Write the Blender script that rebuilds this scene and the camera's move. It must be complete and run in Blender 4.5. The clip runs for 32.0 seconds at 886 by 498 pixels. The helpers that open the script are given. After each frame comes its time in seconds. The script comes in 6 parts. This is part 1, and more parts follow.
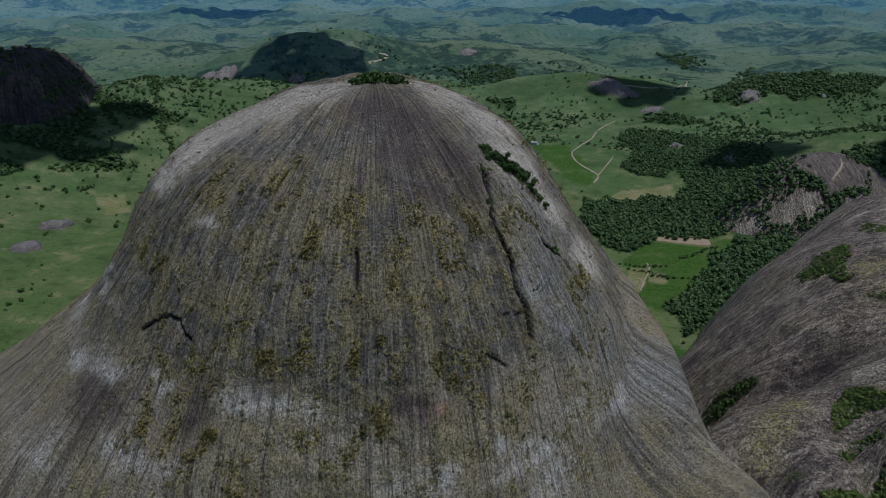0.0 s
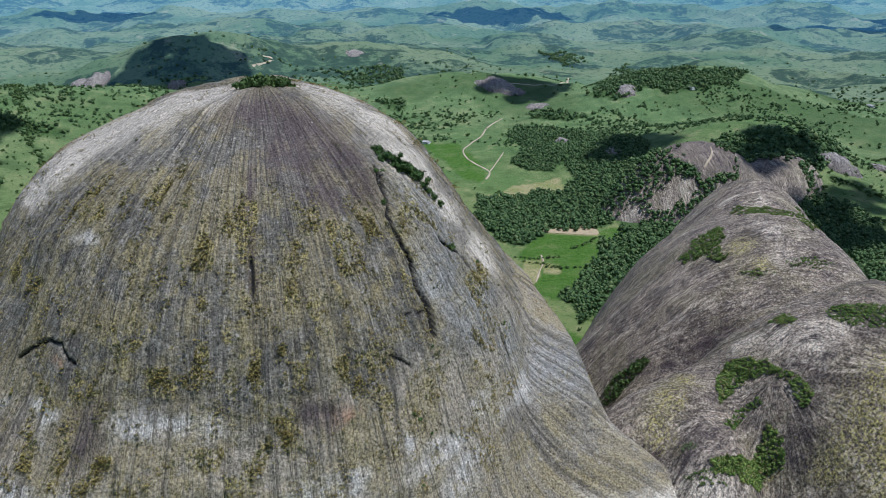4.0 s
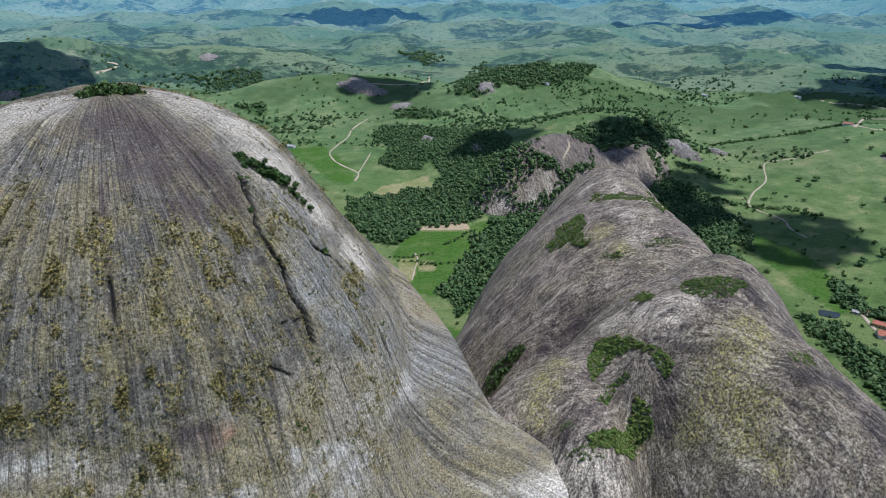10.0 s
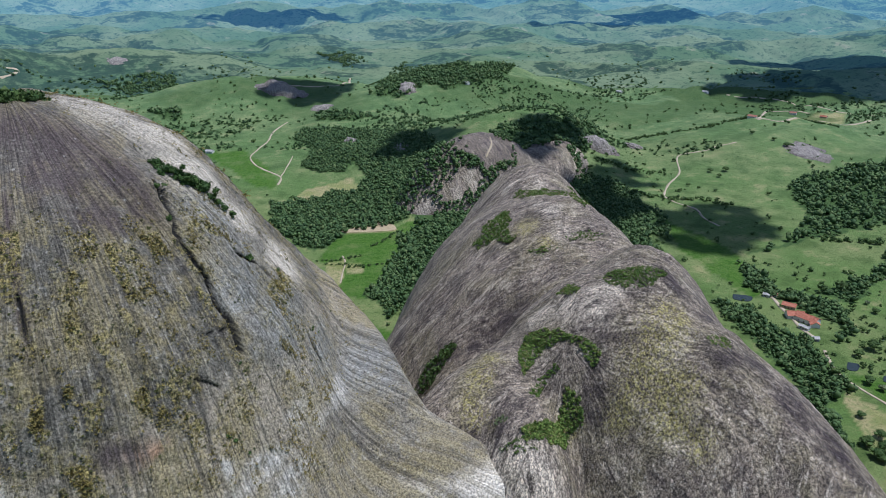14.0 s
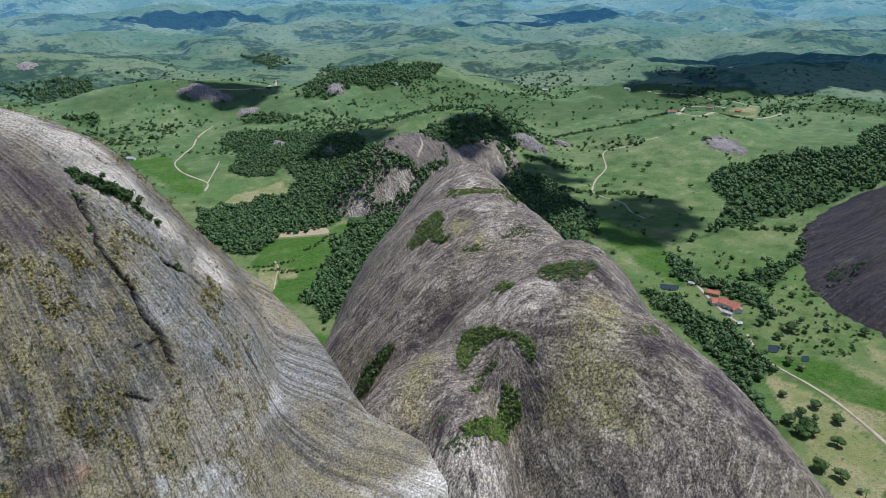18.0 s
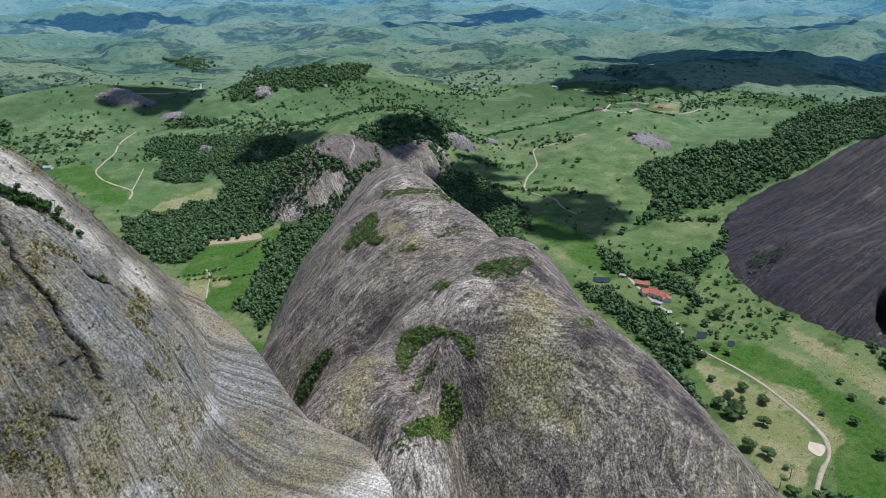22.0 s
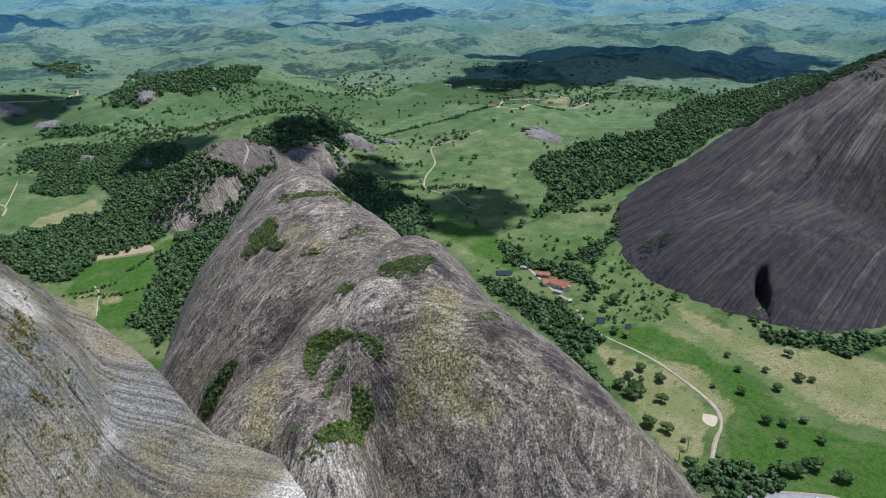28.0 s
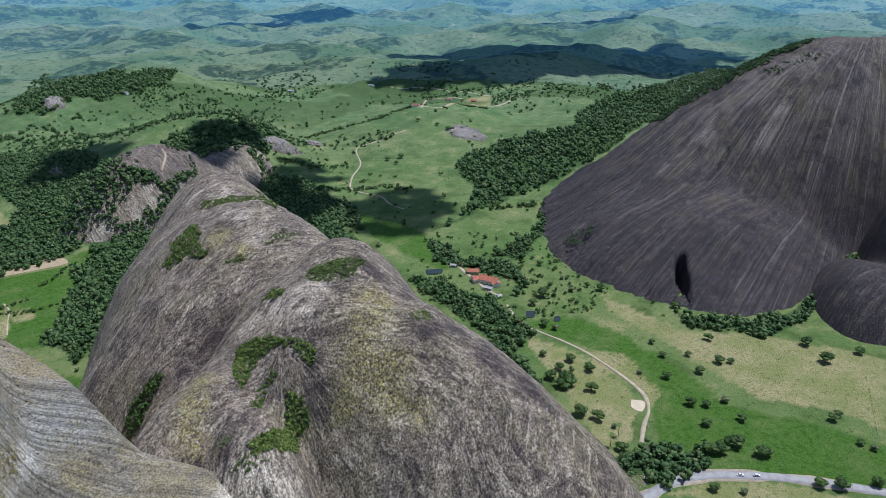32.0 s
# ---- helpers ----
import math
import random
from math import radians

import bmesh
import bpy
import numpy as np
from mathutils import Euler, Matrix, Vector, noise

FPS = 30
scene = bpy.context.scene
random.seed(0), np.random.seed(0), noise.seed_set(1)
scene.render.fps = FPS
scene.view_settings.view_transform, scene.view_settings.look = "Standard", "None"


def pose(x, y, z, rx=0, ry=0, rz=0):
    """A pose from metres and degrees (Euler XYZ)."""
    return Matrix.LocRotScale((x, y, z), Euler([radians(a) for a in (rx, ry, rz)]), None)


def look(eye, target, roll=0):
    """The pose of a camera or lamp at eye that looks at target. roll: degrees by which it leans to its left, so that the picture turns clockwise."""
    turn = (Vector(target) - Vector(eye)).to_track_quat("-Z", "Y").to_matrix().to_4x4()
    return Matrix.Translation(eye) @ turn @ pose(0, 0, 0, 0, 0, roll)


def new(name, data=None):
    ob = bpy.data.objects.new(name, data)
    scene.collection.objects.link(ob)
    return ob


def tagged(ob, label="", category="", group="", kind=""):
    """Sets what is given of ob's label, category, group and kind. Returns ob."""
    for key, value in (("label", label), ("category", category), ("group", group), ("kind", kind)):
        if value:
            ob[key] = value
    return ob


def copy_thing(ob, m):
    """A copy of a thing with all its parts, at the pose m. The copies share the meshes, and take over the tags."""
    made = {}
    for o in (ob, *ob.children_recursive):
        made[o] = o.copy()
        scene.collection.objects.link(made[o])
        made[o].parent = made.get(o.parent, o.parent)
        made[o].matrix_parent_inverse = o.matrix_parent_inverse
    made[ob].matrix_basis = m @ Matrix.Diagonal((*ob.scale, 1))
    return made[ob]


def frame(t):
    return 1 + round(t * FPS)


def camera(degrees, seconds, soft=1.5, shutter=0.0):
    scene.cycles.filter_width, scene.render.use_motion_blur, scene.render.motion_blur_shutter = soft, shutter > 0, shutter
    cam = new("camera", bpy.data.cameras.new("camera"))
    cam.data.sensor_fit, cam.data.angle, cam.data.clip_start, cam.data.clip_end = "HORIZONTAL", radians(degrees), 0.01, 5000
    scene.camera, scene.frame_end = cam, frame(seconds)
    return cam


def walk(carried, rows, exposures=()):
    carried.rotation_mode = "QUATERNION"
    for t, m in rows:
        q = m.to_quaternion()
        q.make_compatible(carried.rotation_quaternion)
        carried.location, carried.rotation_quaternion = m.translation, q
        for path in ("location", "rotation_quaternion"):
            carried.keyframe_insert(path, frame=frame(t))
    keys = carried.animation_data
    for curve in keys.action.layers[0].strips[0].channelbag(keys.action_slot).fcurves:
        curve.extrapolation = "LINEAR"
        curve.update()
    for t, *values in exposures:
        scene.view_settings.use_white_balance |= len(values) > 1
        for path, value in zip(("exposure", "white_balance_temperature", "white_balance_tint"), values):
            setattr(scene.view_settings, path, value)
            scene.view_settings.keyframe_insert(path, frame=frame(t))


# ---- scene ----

# ---- camera: a drone that hovers high over a valley and turns slowly to its right
EYE = (0.0, 0.0, 300.0)
cam = camera(64.03, 32.0, soft=0.9)
TURN = [(0, 0.00, -21.55), (0.5, -1.01, -21.54), (1, -2.10, -21.53), (1.5, -3.20, -21.52), (2, -4.36, -21.51), (2.5, -5.61, -21.50),
        (3, -6.76, -21.50), (3.5, -7.85, -21.50), (5.5, -11.59, -21.51), (6, -12.50, -21.53), (7, -14.32, -21.51), (8, -16.18, -21.49),
        (9, -17.98, -21.47), (10, -19.78, -21.46), (11, -21.62, -21.46), (12, -23.35, -21.45), (12.5, -24.03, -21.46), (13, -24.71, -21.45),
        (14, -26.05, -21.44), (14.5, -26.76, -21.43), (16.5, -29.57, -21.42), (18, -31.74, -21.40), (19, -33.14, -21.37), (20, -34.54, -21.37),
        (21, -35.93, -21.38), (22, -37.30, -21.37), (23, -38.67, -21.37), (24, -40.03, -21.37), (25, -41.39, -21.37), (25.5, -42.08, -21.37),
        (27.5, -44.96, -21.39), (28, -45.70, -21.41), (29, -47.23, -21.42), (30, -48.72, -21.43), (31, -50.22, -21.42), (31.5, -51.00, -21.42),
        (32, -51.84, -21.43)]
walk(cam, [(t, pose(*EYE, 90 + pitch, 0, yaw)) for t, yaw, pitch in TURN],
     exposures=[(t, stops + 0.23, 5500, 14) for t, stops in ((0, -1.2), (0.1, -0.85), (0.2, -0.55), (0.3, -0.27), (0.5, 0.0), (2, 0.0), (32, 0.0))])

# ---- light: high sun in a summer sky with scattered clouds
SUN_ELEVATION, SUN_BEARING = 69, 120          # degrees; bearing clockwise from +y
world = bpy.data.worlds.new("sky")
scene.world = world
world.use_nodes = True
wn = world.node_tree.nodes
sky = wn.new("ShaderNodeTexSky")
sky.sky_type, sky.sun_disc = "NISHITA", False
sky.sun_elevation, sky.sun_rotation = radians(SUN_ELEVATION), radians(SUN_BEARING)
sky.altitude, sky.dust_density = 400, 1.0
world.node_tree.links.new(sky.outputs[0], wn["Background"].inputs["Color"])
wn["Background"].inputs["Strength"].default_value = 0.072
sun_data = bpy.data.lights.new("sun", "SUN")
sun_data.energy, sun_data.angle, sun_data.color = 3.55, radians(0.6), (1.0, 0.95, 0.88)
sun = new("sun", sun_data)
E1, B1 = radians(SUN_ELEVATION), radians(SUN_BEARING)
SUN_DIR = Vector((math.cos(E1) * math.sin(B1), math.cos(E1) * math.cos(B1), math.sin(E1)))
sun.matrix_world = look(SUN_DIR * 900, (0, 0, 0))
tagged(sun, "high midday sun", "sun", kind="structure")


# ---- shape of the land, in numpy
def hash3(i, j, k):
    n = (i.astype(np.int64) * 374761393 + j.astype(np.int64) * 668265263 + k.astype(np.int64) * 2147483647) & 0xFFFFFFFF
    n = ((n ^ (n >> 13)) * 1274126177) & 0xFFFFFFFF
    n = ((n ^ (n >> 16)) * 2246822519) & 0xFFFFFFFF
    return ((n ^ (n >> 15)) & 0xFFFFFF) / 16777215.0


def vnoise(x, y, z=0.0):
    """Smooth value noise between -1 and 1."""
    x, y, z = np.broadcast_arrays(np.asarray(x, float), np.asarray(y, float), np.asarray(z, float))
    i, j, k = np.floor(x), np.floor(y), np.floor(z)
    u, v, w = x - i, y - j, z - k
    u, v, w = (a * a * a * (a * (a * 6 - 15) + 10) for a in (u, v, w))
    out = 0
    for di in (0, 1):
        for dj in (0, 1):
            for dk in (0, 1):
                wt = (u if di else 1 - u) * (v if dj else 1 - v) * (w if dk else 1 - w)
                out = out + wt * hash3(i + di, j + dj, k + dk)
    return out * 2 - 1


def fbm(x, y, z=0.0, octaves=4, gain=0.5):
    out, amp, s = 0, 1.0, 1.0
    for o in range(octaves):
        out = out + amp * vnoise(x * s + 17.3 * o, y * s - 9.1 * o, np.asarray(z) * s + 3.7 * o)
        amp, s = amp * gain, s * 2.03
    return out


def smooth(a, b, x):
    t = np.clip((x - a) / (b - a), 0, 1)
    return t * t * (3 - 2 * t)


def swell(x, y, cx, cy, rx, ry, turn):
    """A soft hill of height 1; turn is the bearing of its long axis."""
    b = radians(turn)
    dx, dy = x - cx, y - cy
    p, q = dx * math.sin(b) + dy * math.cos(b), dx * math.cos(b) - dy * math.sin(b)
    r = np.sqrt((p / rx) ** 2 + (q / ry) ** 2)
    return 0.5 + 0.5 * np.cos(np.pi * np.clip(r, 0, 1))


# centre x, y, half length, half width, bearing of the long axis, height
HILLS = [(-430, 1500, 520, 330, 70, 92), (-760, 1130, 620, 420, 20, 80), (-420, 2230, 420, 300, 75, 105),
         (868, 1640, 520, 330, 60, 78), (1950, 1260, 900, 300, 122, 26), (240, 1750, 500, 300, 80, 60),
         (1080, 880, 380, 260, 60, 34), (640, 1120, 420, 250, 50, 42), (470, 860, 260, 190, 30, 40), (690, 1010, 330, 210, 40, 44),
         (60, 2350, 600, 320, 85, 70), (1150, 520, 520, 260, 70, 38), (-620, 620, 420, 300, 10, 34)]


def ground_height(x, y):
    x, y = np.asarray(x, float), np.asarray(y, float)
    d = np.hypot(x, y)
    z = 175 * smooth(1500, 4900, d) * (d / 4900)
    far = smooth(700, 2600, d)
    z = z + (3 + 24 * far) * fbm(x / 420, y / 420, 0.3, 3) + 3.2 * fbm(x / 95, y / 95, 5.0, 4) * (0.4 + 1.6 * far)
    z = z - 9 * far * np.exp(-(vnoise(x / 260, y / 260, 21.0) / 0.12) ** 2)
    ridge = 1 - np.abs(vnoise(x / 620 + 3.1, y / 520 - 1.7, 8.0))
    z = z + 28 * smooth(1700, 3000, d) * (ridge ** 2 - 0.45)
    for cx, cy, rx, ry, turn, h in HILLS:
        z = z + h * swell(x, y, cx, cy, rx, ry, turn)
    # the flat valley floor under the great rocks
    flat = 1 - smooth(420, 900, np.hypot((x - 330) / 1.2, y - 230))
    return z * (1 - 0.92 * flat)


def dome_height(x, y, d):
    """Height of a whaleback rock: its rise, and the polar place on it."""
    cx, cy, turn, fore, aft, left, right, base, top, k = d
    b = radians(turn)
    dx, dy = x - cx, y - cy
    p, q = dx * math.sin(b) + dy * math.cos(b), dx * math.cos(b) - dy * math.sin(b)
    p, q = p / np.where(p > 0, fore, aft), q / np.where(q > 0, right, left)
    r = np.sqrt(p * p + q * q + 1e-9)
    return base + (top - base) * (1 - r ** k), np.arctan2(q, p), r


def union(parts, soft):
    m = np.maximum.reduce(parts)
    return m + soft * np.log(sum(np.exp((p - m) / soft) for p in parts))


# centre x, y, bearing, reach ahead, behind, left, right, foot height, top height, fullness
RIDGE = [(201.9, 230.7, 77.3, 130.8, 92.5, 119.6, 222.3, -10, 168.4, 1.8), (144.4, 239.5, -19.4, 76.6, 50.2, 128.6, 167.7, -10, 134.3, 2),
         (140.3, 215.2, 15.7, 142.1, 75.5, 40, 40, 20, 130, 2.5), (224.9, 238.6, 32.5, 88.4, 104, 58.8, 67.5, -10, 174, 2.3),
         (238.4, 255, 80, 57.1, 140.1, 78.7, 84.1, 40, 163.8, 2.4), (276, 401.1, 16.1, 190.7, 250, 122.6, 105.3, -10, 139.4, 2.4),
         (279.5, 379.7, 5.3, 136.5, 210.7, 155.1, 79.8, -10, 153, 2.1), (317.1, 472.5, 19.2, 118.1, 290, 102, 83.2, -10, 151.6, 2.1)]
RIDGE_LINE = [(172, 226), (215, 262), (262, 360), (317, 480)]     # the crest, from the saddle to the far end
GREAT = [(1050, 142, 127.9, 550, 370, 331, 144.7, -11.3, 224, 1.95), (865.7, 289, 57.7, 347, 300, 202.8, 130, -16.7, 62, 1.95),
         (779.4, 224.4, 46, 119.7, 118.4, 180.2, 175.7, -18.4, 50.6, 1.96)]
GREAT_SOUTH = [(930, -92, 93, 260, 250, 192, 260, -20, 240, 3.0), (708, 62, 70, 150, 70, 42, 110, -15, 40, 2.2)]
KNOB = [(470, 857, 77, 127, 135, 66, 78, 0, 88, 2.52), (610, 880, 60, 110, 90, 60, 50, 10, 58, 2.4)]
MESA = [(-739, 1259, 9, 178, 165, 60, 122, 40, 173, 3.12)]


def rock_height(x, y, domes, rough=1.0, soft=6.0):
    soft = 18.0 if domes is GREAT else soft
    hs, us, rs = zip(*(dome_height(x, y, d) for d in domes))
    h = union(hs, soft) if len(hs) > 1 else hs[0]
    pick = np.argmax(np.stack(hs), 0)
    u = np.choose(pick, us)
    r = np.choose(pick, rs)
    h = h + rough * (2.4 * fbm(x / 38, y / 38, 1.0, 4) + 0.4 * fbm(x / 4.5, y / 4.5, 4.0, 3)) + 0.25 * fbm(u * 26, r * 3.0, 2.0, 3)
    return h, u, r, pick


def inside(x, y, poly):
    """True where a point lies in the polygon."""
    hit = np.zeros(np.shape(x), bool)
    for (a, b), (c, e) in zip(poly, poly[1:] + poly[:1]):
        hit ^= ((b > y) != (e > y)) & (x < (c - a) * (y - b) / (e - b + 1e-9) + a)
    return hit


# the main dome: for each height its reach to the right, left, front and back
DOME_AT = (-28.8, 298.6, -5.5)
LEVELS = [258.5, 257.2, 253.4, 243.5, 232.7, 216.3, 194.6, 171.3, 151.7, 128.6, 107.2, 54.6, -12.0]
REACH_R = [0, 13, 27, 49, 62.3, 75, 90, 107, 115.5, 128, 142, 180, 246]
REACH_L = [0, 12, 32, 56.5, 78.3, 93.8, 107.3, 125.7, 149.3, 182, 209.5, 234, 261]
REACH_F = [0, 14, 28, 44, 62, 82, 97, 108, 118, 127, 136, 152, 175]
REACH_B = [0, 20, 40, 60, 80, 100, 118, 130, 145, 160, 180, 220, 270]


def glide(x, xs, ys):
    """Monotone smooth curve through points."""
    xs, ys = np.asarray(xs, float), np.asarray(ys, float)
    h, s = np.diff(xs), np.diff(ys) / np.diff(xs)
    m = np.concatenate([[s[0]], np.where(s[:-1] * s[1:] > 0, 2 * s[:-1] * s[1:] / (s[:-1] + s[1:] + 1e-12), 0), [s[-1]]])
    i = np.clip(np.searchsorted(xs, x) - 1, 0, len(xs) - 2)
    t = (x - xs[i]) / h[i]
    return (ys[i] * (1 + 2 * t) * (1 - t) ** 2 + m[i] * h[i] * t * (1 - t) ** 2
            + ys[i + 1] * t * t * (3 - 2 * t) + m[i + 1] * h[i] * t * t * (t - 1))


def line_distance(u, v, line):
    d = np.full(np.broadcast(u, v).shape, 1e9)
    for (a, b), (c, e) in zip(line[:-1], line[1:]):
        t = np.clip(((u - a) * (c - a) + (v - b) * (e - b)) / ((c - a) ** 2 + (e - b) ** 2), 0, 1)
        d = np.minimum(d, np.hypot(u - a - t * (c - a), v - b - t * (e - b)))
    return d


# cracks of the main dome as arc and height: the long crack, its branch, the arch of an overhang, a ledge
GROOVES = [([(75.3, 232.7), (67.9, 226.7), (59.4, 218.6), (58.9, 214.1), (58.9, 209.3), (59.9, 204.1), (57.3, 197.1), (58.4, 190.9), (57.3, 186.3), (56.2, 182.5)], 2.8, 0.72),
           ([(36.1, 181.8), (41.4, 178.1), (43.5, 176.3)], 1.5, 0.4),
           ([(-95, 182.7), (-90.7, 186.3), (-83.8, 189.5), (-77.5, 189.5), (-73.2, 186.6), (-70, 185.4)], 2.4, 0.42),
           ([(83.3, 206.8), (91.8, 201), (94.4, 194.4)], 2.2, 0.7), ([(110.3, 198.5), (108.2, 191.6), (102.9, 187.4)], 2.2, 0.8),
           ([(96.5, 173.1), (94.4, 166.4), (95.5, 158.6)], 1.6, 0.7), ([(-10.1, 214.7), (-9.5, 210.7), (-9.5, 205.6)], 1.6, 0.9),
           ([(45.1, 191), (50.9, 190), (58.4, 189.1)], 1.3, 0.4)]
# rain-worn joints that run down the lower face
GROOVES += [(line, 0.55, 0.34) for line in ([(-54.6, 173), (-55.2, 159), (-56.2, 140)], [(-33.4, 191), (-29.2, 176.6), (-28.6, 160)], [(-114.6, 192.5), (-99.7, 191), (-90.2, 187.2)],
                                            [(-10.1, 196), (-9.5, 176), (-10.1, 146)], [(-48.8, 173), (-47.7, 160), (-48.3, 142)], [(-36.6, 168.7), (-36.1, 144)], [(-91.8, 162.5), (-87, 150.9), (-85.4, 138)],
                                            [(44, 175.3), (44, 164.5), (40.8, 148)], [(35, 249), (22.3, 233.7), (17, 221.5)], [(-55.2, 253), (-39.8, 234.7), (-29.2, 218)], [(-87.5, 249), (-53.6, 234.5), (-37.1, 212)],
                                            [(-67, 166), (-66, 150), (-69, 139)], [(-20, 176), (-21, 160), (-19, 142)], [(72, 160), (70, 145), (66, 132)])]


# the spur towards the saddle: depth below 175 m, bearing on the dome and reach
SPUR_DROP = [0, 20, 36, 47, 56, 63, 80, 190]
SPUR_LEAD = [86, 72.5, 60.1, 55.9, 53.2, 51, 51.2, 52.4]
SPUR_OUT = [0, 11.9, 19.8, 24.5, 40.9, 54.4, 65.2, 72.2]
SPUR_WIDTH = 7.5


def on_spur(arc, z):
    return smooth(62, 88, arc) * smooth(172, 140, z)


def dome_grid(rows=350, front=780, back=50):
    """Points of the main dome: columns go round from its left by the front to its right and back."""
    k = np.linspace(0, 1, rows)
    k = 12 * (0.12 * k + 0.88 * k ** 0.92)
    lv = np.arange(13)
    z, rr, rl, rf, rb = (glide(k, lv, v)[:, None] for v in (LEVELS, REACH_R, REACH_L, REACH_F, REACH_B))
    a = np.concatenate([np.linspace(-105, 105, front, endpoint=False), np.linspace(105, 255, back, endpoint=False)])
    a = np.radians(a)[None, :]
    side, fr = np.sin(a), np.cos(a)          # side > 0: right; fr > 0: front
    sx = np.where(side > 0, rr, rl)
    sy = np.where(fr > 0, rf, rb)
    reach = 1 / np.sqrt((side / np.maximum(sx, 1e-3)) ** 2 + (fr / np.maximum(sy, 1e-3)) ** 2)
    arc = a * 110 + 0 * z
    run = arc
    steep = smooth(0.02, 0.25, k[:, None] / 12)
    flute = fbm(run / 5.0, z / 90, 3.0, 3) * 0.6 + fbm(run / 1.6, z / 40, 6.0, 2) * 0.25
    bumps = 0.3 * fbm(run / 2.2, z / 2.6, 25.0, 3)
    slab = 1.6 * fbm(arc / 34, z / 44, 9.0, 3)
    ledge = 0.35 * fbm(arc / 9, z / 5.5, 12.0, 3)
    plain = 1 - 0.85 * on_spur(arc, z)
    flute, bumps, ledge = flute * plain, bumps * plain, ledge * plain
    groove = 0
    for line, depth, width in GROOVES:
        groove = groove - depth * np.exp(-(line_distance(arc, z, line) / width) ** 2)
    # the exfoliation sheet to the right of the long crack stands back from the face
    edge = np.interp(z, [170, 180, 188, 197, 204, 210, 217, 222, 227, 231, 236], [52, 55, 57.5, 59.5, 58.5, 57.5, 57.5, 60.5, 66.5, 74, 83])
    back_step = 1.7 * smooth(0, 1.2, arc - edge) * smooth(168, 184, z) * (1 - smooth(231, 237, z)) * (1 - smooth(30, 60, arc - edge))
    # a spur that runs down to the saddle in front of the ridge
    drop = np.clip(175 - z, 0, 190)
    spur = np.exp(-((np.degrees(a) - glide(drop, SPUR_DROP, SPUR_LEAD)) / SPUR_WIDTH) ** 2) * glide(drop, SPUR_DROP, SPUR_OUT)
    reach = reach + spur
    reach = reach + steep * (flute + slab + ledge + bumps + back_step) + groove
    z = z + 0.9 * fbm(arc / 30, reach / 20, 15.0, 3) * smooth(0.0, 0.03, k[:, None] / 12)
    b = radians(DOME_AT[2])
    lx, ly = reach * side, -reach * fr       # right, ahead
    x = DOME_AT[0] + lx * math.cos(b) + ly * math.sin(b)
    y = DOME_AT[1] - lx * math.sin(b) + ly * math.cos(b)
    return x, y, z + 0 * x, arc + 0 * x, run + 0 * x, groove + 0 * x


